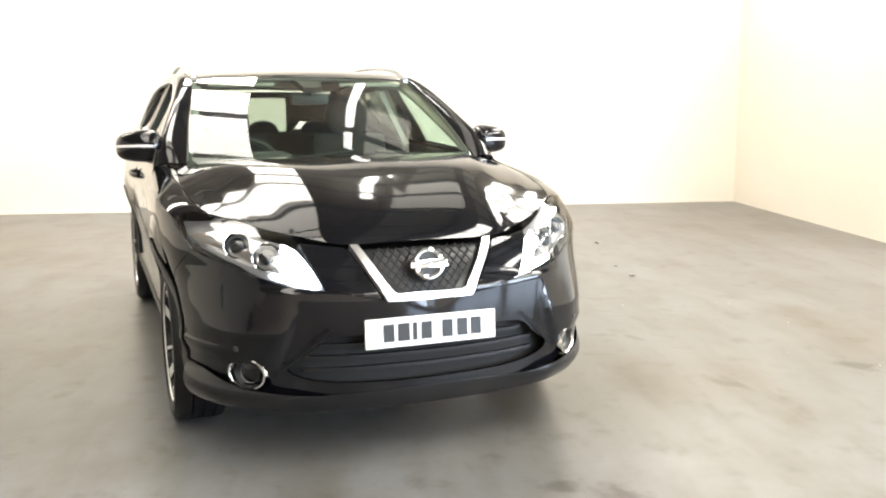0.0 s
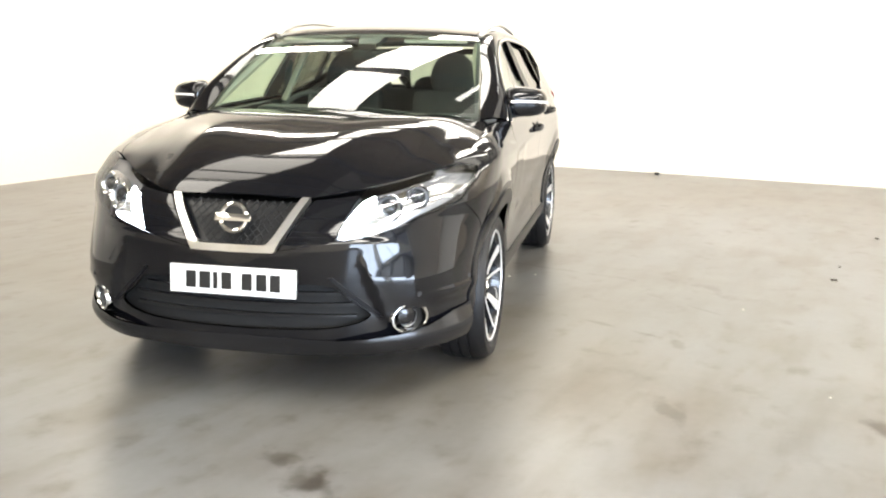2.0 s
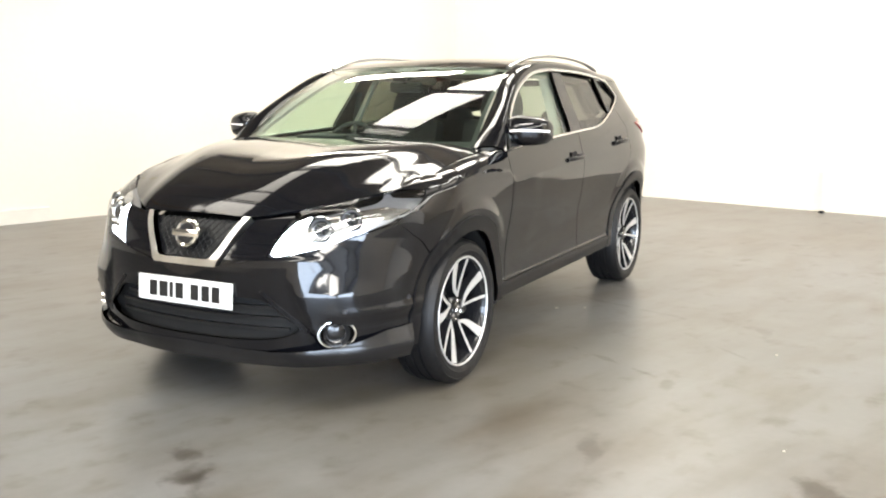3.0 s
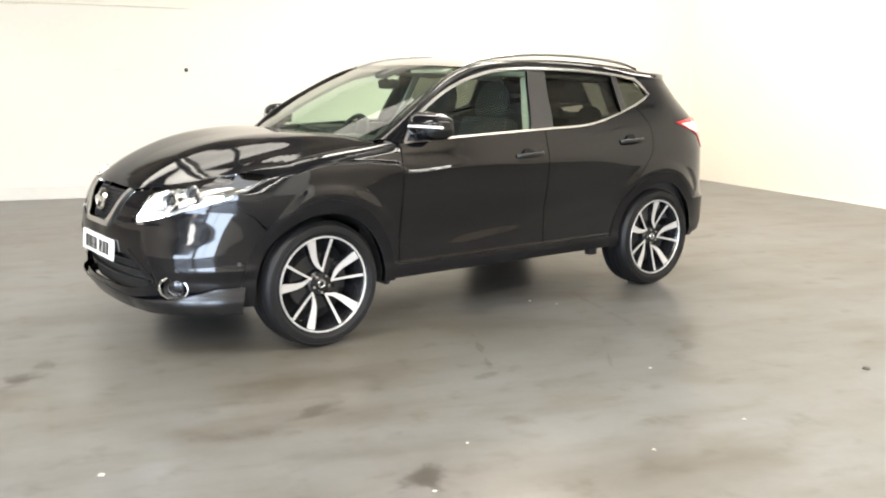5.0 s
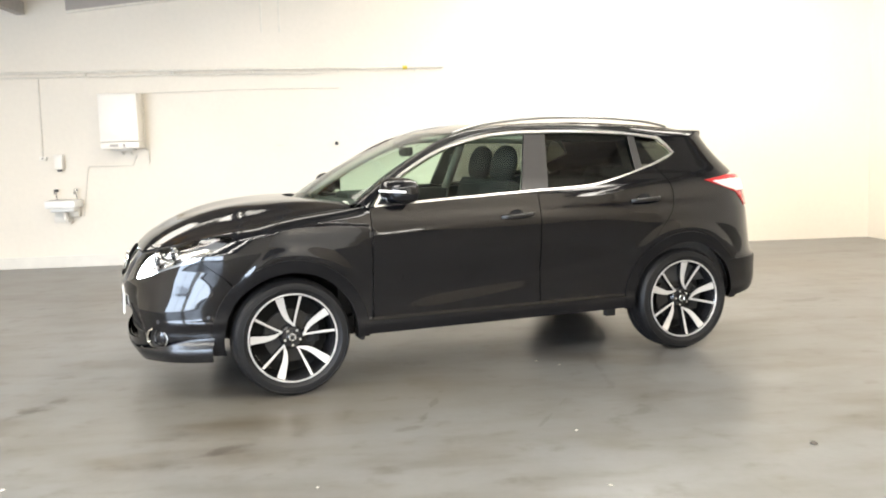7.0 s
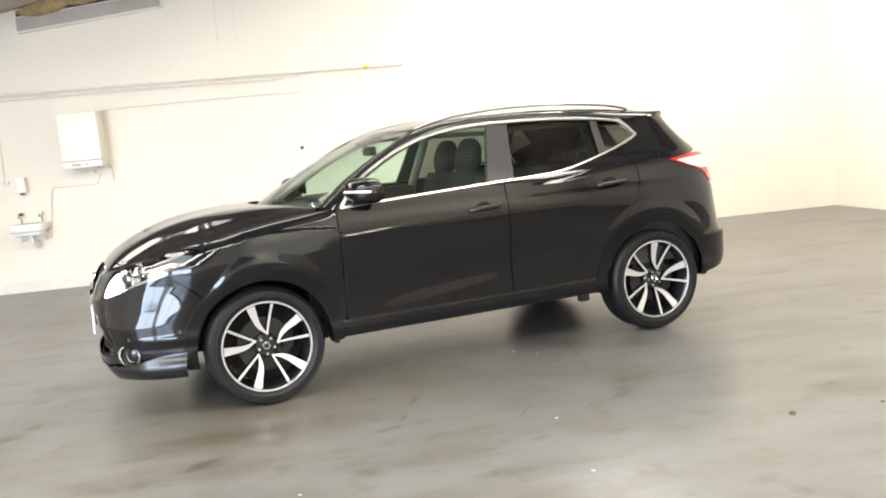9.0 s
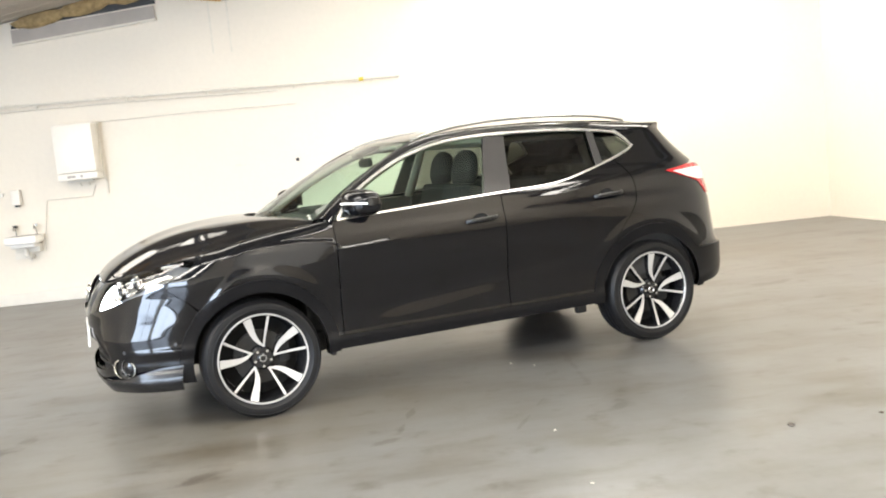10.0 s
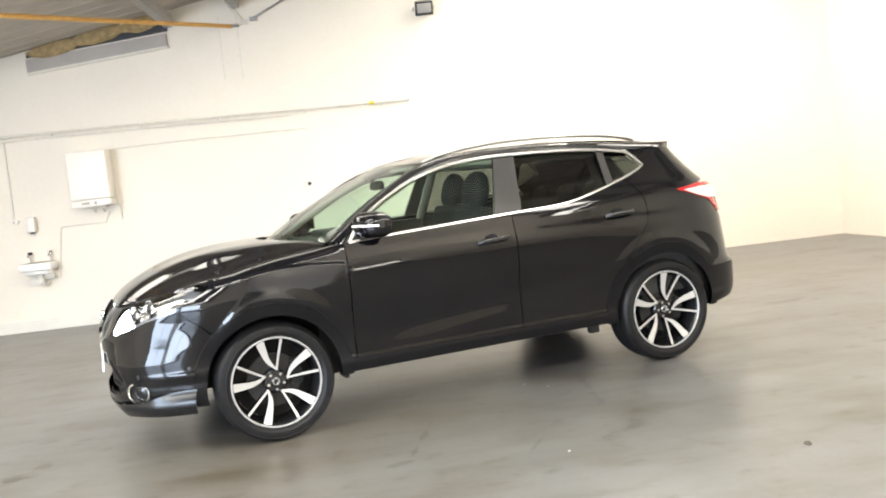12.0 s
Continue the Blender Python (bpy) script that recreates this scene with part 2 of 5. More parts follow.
def part(name, bm, mat, parent=None, label="", smooth=True):
    me = bpy.data.meshes.new(name)
    bm.to_mesh(me)
    bm.free()
    me.materials.append(M[mat])
    for f in me.polygons:
        f.use_smooth = smooth
    if smooth:
        me.set_sharp_from_angle(angle=radians(38))
    ob = new(name, me)
    ob.parent = parent
    if label:
        tagged(ob, label)
    return ob


def box(bm, cx, cy, cz, sx, sy, sz, bevel=0.0, m=None):
    r = bmesh.ops.create_cube(bm, size=1, matrix=(m or Matrix()) @ Matrix.LocRotScale((cx, cy, cz), None, (sx, sy, sz)))
    if bevel:
        es = list({e for v in r["verts"] for e in v.link_edges})
        bmesh.ops.bevel(bm, geom=es, offset=bevel, segments=2, affect="EDGES", profile=0.6)
    return bm


def boxed(cx, cy, cz, sx, sy, sz, bevel=0.0, m=None):
    return box(bmesh.new(), cx, cy, cz, sx, sy, sz, bevel, m)


def tube(bm, pts, ra, rb=None, n=10, cap=True):
    """A tube along pts; ra across, rb upright."""
    rb = rb or ra
    pts = [Vector(p) for p in pts]
    rings = []
    for i, p in enumerate(pts):
        d = (pts[min(i + 1, len(pts) - 1)] - pts[max(i - 1, 0)]).normalized()
        ref = Vector((0, 0, 1)) if abs(d.z) < 0.9 else Vector((1, 0, 0))
        a = d.cross(ref).normalized()
        b = a.cross(d).normalized()
        rings.append([bm.verts.new(p + a * ra * math.cos(k * math.tau / n) + b * rb * math.sin(k * math.tau / n)) for k in range(n)])
    for r0, r1 in zip(rings, rings[1:]):
        for k in range(n):
            bm.faces.new((r0[k], r0[(k + 1) % n], r1[(k + 1) % n], r1[k]))
    if cap:
        bm.faces.new(rings[0][::-1])
        bm.faces.new(rings[-1])
    bmesh.ops.recalc_face_normals(bm, faces=bm.faces)
    return bm


def tubed(pts, ra, rb=None, n=10):
    return tube(bmesh.new(), pts, ra, rb, n)


def lathe(bm, profile, n=48, m=None):
    """Turns (radius, height) pairs about the local y axis."""
    m = m or Matrix()
    rings = []
    for r, h in profile:
        if r < 1e-6:
            rings.append([bm.verts.new(m @ Vector((0, h, 0)))])
        else:
            rings.append([bm.verts.new(m @ Vector((r * math.cos(k * math.tau / n), h, r * math.sin(k * math.tau / n)))) for k in range(n)])
    for r0, r1 in zip(rings, rings[1:]):
        for k in range(n):
            a, b = r0[k % len(r0)], r0[(k + 1) % len(r0)]
            c, d = r1[(k + 1) % len(r1)], r1[k % len(r1)]
            vs = []
            for v in (a, b, c, d):
                if v not in vs:
                    vs.append(v)
            if len(vs) > 2:
                bm.faces.new(vs)
    bmesh.ops.recalc_face_normals(bm, faces=bm.faces)
    return bm


def rounded(pts, steps=6, closed=False):
    """A smooth line through pts (any dimension)."""
    p = [np.array(q, float) for q in pts]
    n = len(p)
    out = []
    for i in range(n if closed else n - 1):
        p0, p1, p2, p3 = (p[(i + k) % n] if closed else p[min(max(i + k, 0), n - 1)] for k in (-1, 0, 1, 2))
        for k in range(steps):
            t = k / steps
            out.append(0.5 * (2 * p1 + (p2 - p0) * t + (2 * p0 - 5 * p1 + 4 * p2 - p3) * t * t + (3 * p1 - p0 - 3 * p2 + p3) * t ** 3))
    if not closed:
        out.append(p[-1])
    return [tuple(q) for q in out]


def curve(*pairs):
    """A smooth function of one number through (x, y) pairs, level beyond its ends."""
    xs, ys = np.array([a for a, _ in pairs], float), np.array([b for _, b in pairs], float)
    d = np.diff(ys) / np.diff(xs)
    tang = np.concatenate(([d[0]], [0 if a * b <= 0 else 2 * a * b / (a + b) for a, b in zip(d, d[1:])], [d[-1]]))

    def f(x):
        x = np.clip(np.asarray(x, float), xs[0], xs[-1])
        i = np.clip(np.searchsorted(xs, x) - 1, 0, len(xs) - 2)
        h = xs[i + 1] - xs[i]
        t = (x - xs[i]) / h
        return ((2 * t ** 3 - 3 * t ** 2 + 1) * ys[i] + (t ** 3 - 2 * t ** 2 + t) * h * tang[i]
                + (-2 * t ** 3 + 3 * t ** 2) * ys[i + 1] + (t ** 3 - t ** 2) * h * tang[i + 1])
    return f


def patch(name, loops, fn, mat, parent, thick=0.008, off=0.0, du=0.05, dv=0.05, label="", centre=(1.3, 0, 0.75)):
    """A panel cut out of a smooth surface: loops of (u, v), the first its outline and the others holes; fn(u, v) gives the places. Its normals are the surface's own."""
    bm = bmesh.new()
    for loop in loops:
        vs = [bm.verts.new((u, v, 0)) for u, v in loop]
        for i, v in enumerate(vs):
            bm.edges.new((v, vs[(i + 1) % len(vs)]))
    bmesh.ops.triangle_fill(bm, edges=bm.edges[:], use_beauty=True, use_dissolve=False)
    us, vs = [v.co.x for v in bm.verts], [v.co.y for v in bm.verts]
    for axis, lo, hi, step in ((0, min(us), max(us), du), (1, min(vs), max(vs), dv)):
        for k in range(math.floor(lo / step) + 1, math.ceil(hi / step)):
            co, no = [0, 0, 0], [0, 0, 0]
            co[axis], no[axis] = k * step + 1e-5, 1
            bmesh.ops.bisect_plane(bm, geom=bm.verts[:] + bm.edges[:] + bm.faces[:], plane_co=co, plane_no=no, dist=1e-6)
    bm.verts.ensure_lookup_table()
    uv = np.array([v.co[:2] for v in bm.verts])
    u, v, e = uv[:, 0], uv[:, 1], 1.5e-3
    p = fn(u, v)
    nrm = np.cross(fn(u + e, v) - fn(u - e, v), fn(u, v + e) - fn(u, v - e))
    nrm /= np.maximum(np.linalg.norm(nrm, axis=1, keepdims=True), 1e-12)
    if (nrm * (p - np.array(centre))).sum() < 0:
        nrm = -nrm
    outer = p + nrm * off
    inner = outer - nrm * thick
    faces = [[w.index for w in f.verts] for f in bm.faces]
    ridge = [[w.index for w in ed.verts] for ed in bm.edges if len(ed.link_faces) == 1]
    bm.free()
    a, b, c = (outer[[f[k] for f in faces]] for k in (0, 1, 2))
    if (np.cross(b - a, c - a) * nrm[[f[0] for f in faces]]).sum() < 0:
        faces = [f[::-1] for f in faces]
    n = len(outer)
    verts = [*map(tuple, outer)]
    norms = [*map(tuple, nrm)]
    if thick:
        verts += [*map(tuple, inner)]
        norms += [*map(tuple, -nrm)]
        faces = faces + [[i + n for i in f[::-1]] for f in faces]
        mid = outer.mean(0)
        for i, j in ridge:
            k = len(verts)
            side = np.cross(outer[j] - outer[i], nrm[i])
            side /= max(np.linalg.norm(side), 1e-9)
            if side @ ((outer[i] + outer[j]) / 2 - mid) < 0:
                side = -side
            verts += [tuple(outer[i]), tuple(outer[j]), tuple(inner[j]), tuple(inner[i])]
            norms += [tuple(side)] * 4
            faces.append([k, k + 1, k + 2, k + 3])
    me = bpy.data.meshes.new(name)
    me.from_pydata(verts, [], faces)
    me.materials.append(M[mat])
    for f in me.polygons:
        f.use_smooth = True
    me.normals_split_custom_set_from_vertices(norms)
    ob = new(name, me)
    ob.parent = parent
    if label:
        tagged(ob, label)
    return ob

# ---- the room ----


def slab(name, mat, boxes, label, m=ROOM, bevel=0.0):
    bm = bmesh.new()
    for b in boxes:
        box(bm, (b[0] + b[1]) / 2, (b[2] + b[3]) / 2, (b[4] + b[5]) / 2, b[1] - b[0], b[3] - b[2], b[5] - b[4], bevel)
    ob = part(name, bm, mat, None, smooth=False)
    ob.matrix_world = m
    return tagged(ob, label, "structure", kind="structure")


def grid_floor():
    bm = bmesh.new()
    bmesh.ops.create_grid(bm, x_segments=40, y_segments=40, size=1, matrix=Matrix.LocRotScale((6.8, 8.5, 0), None, (7.8, 9.0, 1)))
    ob = part("floor", bm, "floor", None)
    ob.matrix_world = ROOM
    return tagged(ob, "worn grey painted concrete floor with brown stains", "floor", kind="structure")


grid_floor()


def gable_wall(name, o0, o1, s0, s1, label):
    """A wall along s that follows the roof's slope."""
    bm = bmesh.new()
    ss = [s0] + [3.0] * (s0 < 3 < s1) + [s1]
    line = [(s, roof_z(s) + 0.05) for s in ss]
    ring = [(s0, -0.1)] + line + [(s1, -0.1)]
    a = [bm.verts.new((s, o0, z)) for s, z in ring]
    b = [bm.verts.new((s, o1, z)) for s, z in ring]
    bm.faces.new(a)
    bm.faces.new(b[::-1])
    for i in range(len(ring)):
        j = (i + 1) % len(ring)
        bm.faces.new((a[i], b[i], b[j], a[j]))
    bmesh.ops.recalc_face_normals(bm, faces=bm.faces)
    ob = part(name, bm, "wall", None, smooth=False)
    ob.matrix_world = ROOM
    return tagged(ob, label, "wall", kind="structure")


gable_wall("wall_north", -0.25, 0.0, -0.9, 14.6, "white painted masonry wall with pipes along it")
gable_wall("wall_south", 17.0, 17.25, 3.8, 9.6, "plain white painted hall wall")
tagged(slab("wall_south", "wall", [(14.2, 14.6, 17.0, 17.25, -0.1, 2.9), (9.6, 14.2, 17.0, 17.25, 2.66, 3.0)], "white painted wall round the vehicle door"), category="wall")
gable_wall("wall_partition", 11.0, 11.2, -0.6, 4.0, "cream white painted partition wall")
# the end wall leans a little out of square
EAST = ROOM @ Matrix.Rotation(math.atan2(0.525, 10.94), 4, "Z")
tagged(slab("wall_east", "wall", [(-0.25, 0.0, -0.2, 11.4, -0.1, 4.6)], "white painted end wall of the hall", EAST), category="wall")
tagged(slab("wall_return", "wall", [(3.8, 4.0, 11.2, 17.0, -0.1, 4.9)], "plain white painted return wall"), category="wall")
tagged(slab("wall_west", "wall", [(14.3, 14.55, -0.3, 10.8, -0.1, 2.9), (14.3, 14.55, 16.2, 17.0, -0.1, 2.9), (14.3, 14.55, 10.8, 16.2, 2.66, 2.9)],
            "plain white painted side wall of the hall"), category="wall")
tagged(slab("skirting", "skirting", [(6.2, 14.3, 0.0, 0.035, 0.0, 0.15)], "cream painted skirting along the wall", bevel=0.006), category="skirting")
tagged(slab("skirting", "wall", [(0.0, 0.012, 0.05, 10.9, 0.0, 0.03)], "low cream skirting along the end wall", EAST, 0.004), category="skirting")
tagged(slab("door_apron", "floor", [(8.0, 15.5, 17.3, 22.0, -0.12, -0.02)], "concrete apron outside the doorway"), category="pavement")


def vehicle_door(m, width, bays):
    """A glazed sectional door; local x runs across it."""
    d = new("vehicle_door")
    d.matrix_world = ROOM @ m
    tagged(d, "wide glazed vehicle door with grey bars, bright with daylight", "door", kind="structure")
    for k in range(bays + 1):
        part("mullion", boxed((k / bays - 0.5) * (width - 0.1), 0, 1.33, 0.09 if k in (0, bays) else 0.06, 0.05, 2.66, 0.004), "steel", d, smooth=False)
    for z in (0.15, 2.62):
        part("rail", boxed(0, 0, z, width, 0.05, 0.3 if z < 0.3 else 0.07, 0.004), "steel", d, smooth=False)


vehicle_door(Matrix.Translation((11.9, 17.05, 0)), 4.6, 2)
vehicle_door(Matrix.Translation((14.36, 13.5, 0)) @ Matrix.Rotation(radians(90), 4, "Z"), 5.4, 2)


def ceiling():
    bm = bmesh.new()
    edges = [-0.6]
    for o, half, runs, watts in ROOFLIGHTS:
        edges += [o - half, o + half]
    edges.append(17.4)
    whole, cut = ((-1.0, 3.0), (3.0, 14.7)), ((-1.0, 3.0), (3.0, 3.34), (3.74, 14.7))
    bands = [(-0.6, 0.3, whole), (0.3, 3.0, cut), (3.0, edges[1], whole)] + [(o0, o1, whole) for o0, o1 in zip(edges[2::2], edges[3::2])]
    for o0, o1, lengths in bands:
        for s0, s1 in lengths:
            vs = []
            for o in (o0, o1):
                for s in (s0, s1):
                    for up in (0, 0.09):
                        vs.append(bm.verts.new((s, o, roof_z(s) + 0.05 + up)))
            for f in ((0, 2, 6, 4), (1, 5, 7, 3), (0, 1, 3, 2), (4, 6, 7, 5), (0, 4, 5, 1), (2, 3, 7, 6)):
                bm.faces.new([vs[i] for i in f])
        # corrugations of the sheet
        k = o0 + 0.1
        while k < o1 - 0.05:
            for s0, s1 in lengths:
                tube(bm, [(s0, k, roof_z(s0) + 0.05), (s1, k, roof_z(s1) + 0.05)], 0.03, 0.010, 6)
            k += 0.33
    bmesh.ops.recalc_face_normals(bm, faces=bm.faces)
    ob = part("ceiling", bm, "roof", None, smooth=False)
    ob.matrix_world = ROOM
    tagged(ob, "grey profiled sheet roof between rooflights", "ceiling", kind="structure")


ceiling()


def rooflight(o, half, s0, s1, name, mat, label):
    bm = bmesh.new()
    vs = []
    for oo in (o - half - 0.02, o + half + 0.02):
        for s in (s0, s1):
            for up in (0.15, 0.17):
                vs.append(bm.verts.new((s, oo, roof_z(s) + up)))
    for f in ((0, 2, 6, 4), (1, 5, 7, 3), (0, 1, 3, 2), (4, 6, 7, 5), (0, 4, 5, 1), (2, 3, 7, 6)):
        bm.faces.new([vs[i] for i in f])
    bmesh.ops.recalc_face_normals(bm, faces=bm.faces)
    ob = part(name, bm, mat, None, smooth=False)
    ob.matrix_world = ROOM
    tagged(ob, label, "roof", kind="structure")


for o, half, runs, watts in ROOFLIGHTS:
    rooflight(o, half, -1.0, 2.99, "rooflight", "rooflight", "long translucent sheet rooflight in the grey roof")
    rooflight(o, half, 3.01, 14.7, "rooflight", "rooflight", "long translucent sheet rooflight in the grey roof")


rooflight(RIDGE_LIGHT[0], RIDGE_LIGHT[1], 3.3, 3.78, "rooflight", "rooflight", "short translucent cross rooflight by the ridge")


def purlin(s):
    z = roof_z(s) - 0.09
    bm = bmesh.new()
    box(bm, s, 8.5, z, 0.06, 16.9, 0.16, 0.004)
    box(bm, s + 0.04, 8.5, z + 0.075, 0.05, 16.9, 0.012)
    box(bm, s + 0.04, 8.5, z - 0.075, 0.05, 16.9, 0.012)
    ob = part("purlin", bm, "steel", None, smooth=False)
    ob.matrix_world = ROOM
    tagged(ob, "grey steel roof purlin under the sheeting", "purlin", "roof purlins", "structure")


for s in (0.4, 1.7, 3.0, 4.87, 6.5, 7.8, 8.66, 11.0, 12.6, 14.0):
    purlin(s)


def room_thing(name, label, category, group=""):
    ob = new(name)
    ob.matrix_world = ROOM
    return tagged(ob, label, category, group)


def strip_light(s0, s1, o=6.45):
    """A slim lit batten under the purlins."""
    b = room_thing("strip_light", "slim lit white strip light under the roof", "lamp", "roof strip lights")
    z0, z1 = roof_z(s0) - 0.20, roof_z(s1) - 0.20
    for name, mat, half, low, high in (("body", "white_steel", 0.05, 0.0, 0.035), ("diffuser", "tube", 0.062, -0.05, -0.001)):
        bm = bmesh.new()
        vs = [bm.verts.new((s, o + side * half, z + up)) for s, z in ((s0, z0), (s1, z1)) for side in (-1, 1) for up in (low, high)]
        for f in ((0, 1, 3, 2), (4, 6, 7, 5), (0, 4, 5, 1), (2, 3, 7, 6), (0, 2, 6, 4), (1, 5, 7, 3)):
            bm.faces.new([vs[i] for i in f])
        bmesh.ops.recalc_face_normals(bm, faces=bm.faces)
        bmesh.ops.bevel(bm, geom=bm.edges[:], offset=0.008, segments=2, affect="EDGES")
        part(name, bm, mat, b)
    for k in (0.15, 0.85):
        s, z = s0 + (s1 - s0) * k, z0 + (z1 - z0) * k
        part("hanger", tubed([(s, o, z + 0.03), (s, o, z + 0.25)], 0.006, n=6), "steel", b)


strip_light(2.0, 3.35)
strip_light(3.40, 4.72)
strip_light(4.95, 5.50)

# the recess at the top of the back wall, with glass wool behind a board; its depth is only coloured in
recess = room_thing("eaves_recess", "eaves recess, its shade a black sheet, with yellow glass wool behind a grey board", "recess")


def sloped(s0, s1, low0, high0, low1, high1, ya, yb):
    """A board from s0 to s1 whose lower and upper edges slope."""
    bm = bmesh.new()
    vs = [bm.verts.new((s, o, z)) for s, zz in ((s0, (low0, high0)), (s1, (low1, high1))) for o in (ya, yb) for z in zz]
    for f in ((0, 1, 3, 2), (4, 6, 7, 5), (0, 4, 5, 1), (2, 3, 7, 6), (0, 2, 6, 4), (1, 5, 7, 3)):
        bm.faces.new([vs[i] for i in f])
    bmesh.ops.recalc_face_normals(bm, faces=bm.faces)
    return bm


# black sheet laid on the uncut wall in place of the recess's shade
part("backing", sloped(8.70, 10.47, 3.60, 3.78, 3.43, 3.47, 0.004, 0.02), "dark", recess, smooth=False)
part("board", sloped(8.72, 10.47, 3.415, 3.57, 3.245, 3.41, 0.004, 0.05), "board", recess, "scuffed grey board", smooth=False)
part("edge_strip", sloped(8.70, 10.47, 3.388, 3.414, 3.218, 3.244, 0.004, 0.07), "pipe", recess, smooth=False)
for i, (s, z, l) in enumerate(((10.10, 3.52, 0.33), (9.55, 3.62, 0.34), (9.0, 3.715, 0.27))):
    bm = bmesh.new()
    bmesh.ops.create_icosphere(bm, subdivisions=3, radius=1)
    for v in bm.verts:
        v.co *= 1 + 0.22 * noise.noise(v.co * 2.2 + Vector((i * 5, 0, 0))) + 0.08 * noise.noise(v.co * 7)
        v.co = Vector((s + v.co.x * l, 0.06 + v.co.y * 0.05, z + v.co.z * 0.095 - v.co.x * l * 0.16))
    part("wool_batt", bm, "wool", recess, "bulging yellow glass wool")

strut = room_thing("roof_brace", "orange primed steel angle bracing under the roof", "brace", "roof braces")
bm = bmesh.new()
tube(bm, [(7.88, 0.10, 3.585), (9.0, 1.92, 3.445), (10.6, 4.59, 3.245)], 0.030, 0.006, 4)
tube(bm, [(7.88, 0.10, 3.565), (9.0, 1.92, 3.425), (10.6, 4.59, 3.225)], 0.006, 0.024, 4)
part("angle_bar", bm, "orange", strut, smooth=False)
part("bolt_plate", boxed(7.86, 0.06, 3.58, 0.12, 0.12, 0.02, 0.003), "steel", strut, smooth=False)
strut = room_thing("roof_brace", "cream painted steel strut at the top of the wall", "brace", "roof braces")
part("angle_bar", tubed([(7.74, 0.03, 3.63), (7.98, 0.06, 3.95)], 0.035, 0.02, 4), "white_steel", strut, smooth=False)
part("foot_plate", boxed(7.73, 0.02, 3.62, 0.1, 0.04, 0.06, 0.004), "white_steel", strut, smooth=False)
strut = room_thing("roof_brace", "grey steel strut at the top of the wall", "brace", "roof braces")
part("angle_bar", tubed([(7.60, 0.03, 3.66), (7.2, 0.06, 3.85)], 0.03, 0.015, 4), "steel", strut, smooth=False)
part("foot_plate", boxed(7.61, 0.02, 3.65, 0.1, 0.04, 0.05, 0.004), "steel", strut, smooth=False)

for k, sx in enumerate((8.06, 7.83)):
    strip = room_thing("cover_strip", "thin white painted strip up the wall", "strip", "wall strips")
    part("strip", boxed(sx, 0.003, 3.32, 0.022, 0.006, 0.80, 0.002), "pipe", strip, smooth=False)

# pipes and cables on the back wall
pipe = room_thing("wall_pipe", "cream painted pipe run along the white wall", "pipe")
part("pipe", tubed([(12.4, 0.06, 2.49), (9.3, 0.06, 2.475), (7.0, 0.06, 2.445), (5.75, 0.06, 2.43)], 0.017), "pipe", pipe)
part("pipe", tubed([(12.4, 0.05, 2.43), (9.3, 0.05, 2.42), (7.3, 0.05, 2.39)], 0.010), "pipe", pipe)
for s in (11.4, 10.3, 9.2, 8.2, 7.1, 6.1):
    z = 2.42 + (s - 5.75) * 0.0098
    part("bracket", boxed(s, 0.03, z, 0.025, 0.06, 0.07, 0.004), "pipe", pipe, smooth=False)
part("tape_mark", lathe(bmesh.new(), [(0.024, -0.03), (0.024, 0.03)], 12, Matrix.LocRotScale((6.24, 0.06, 2.434), Euler((0, 0, radians(90))), None)), "yellow", pipe, "yellow tape band")
conduit = room_thing("cable_conduit", "thin grey cable clipped along the white wall", "cable", "wall cables")
part("cable", tubed([(9.6, 0.014, 2.20), (8.4, 0.014, 2.215), (7.1, 0.014, 2.205)], 0.007, n=6), "cable", conduit)
conduit = room_thing("cable_conduit", "thin cable dropping from boiler to basin", "cable", "wall cables")
part("cable", tubed([(9.72, 0.014, 1.42), (9.78, 0.014, 1.285), (10.33, 0.014, 1.29), (10.35, 0.014, 1.26), (10.44, 0.014, 0.66), (10.62, 0.014, 0.64)], 0.007, n=6), "cable", conduit)
conduit = room_thing("cable_conduit", "thin cable dropping down the wall", "cable", "wall cables")
part("cable", tubed([(10.89, 0.014, 2.42), (10.90, 0.014, 1.44), (10.84, 0.014, 1.42)], 0.008, n=6), "cable", conduit)


def boiler():
    b = room_thing("boiler", "white wall-hung boiler with a control strip", "boiler")
    s, w = 9.84, 0.48
    part("casing", boxed(s, 0.17, 1.89, w, 0.32, 0.60, 0.018), "white_plastic", b)
    part("control_strip", boxed(s, 0.168, 1.545, w - 0.004, 0.316, 0.085, 0.012), "white_plastic", b, "white control strip")
    part("display", boxed(s + 0.07, 0.328, 1.545, 0.10, 0.008, 0.03, 0.003), "board", b, "small grey display")
    part("dial", lathe(bmesh.new(), [(0.0, 0.012), (0.015, 0.012), (0.017, 0.0)], 16, Matrix.Translation((s - 0.05, 0.326, 1.545))), "board", b)
    for dx in (-0.06, 0.05):
        part("tail_pipe", tubed([(s + dx, 0.08, 1.50), (s + dx, 0.08, 1.46), (s + dx, 0.02, 1.43)], 0.009, n=8), "pipe", b)
    part("side_pipe", tubed([(s - 0.262, 0.10, 2.20), (s - 0.264, 0.10, 1.52), (s - 0.27, 0.03, 1.46), (s - 0.27, 0.02, 1.30)], 0.011, n=8), "pipe", b)
    part("valve_tray", boxed(s + 0.02, 0.10, 1.49, 0.3, 0.14, 0.02, 0.006), "skirting", b)


boiler()


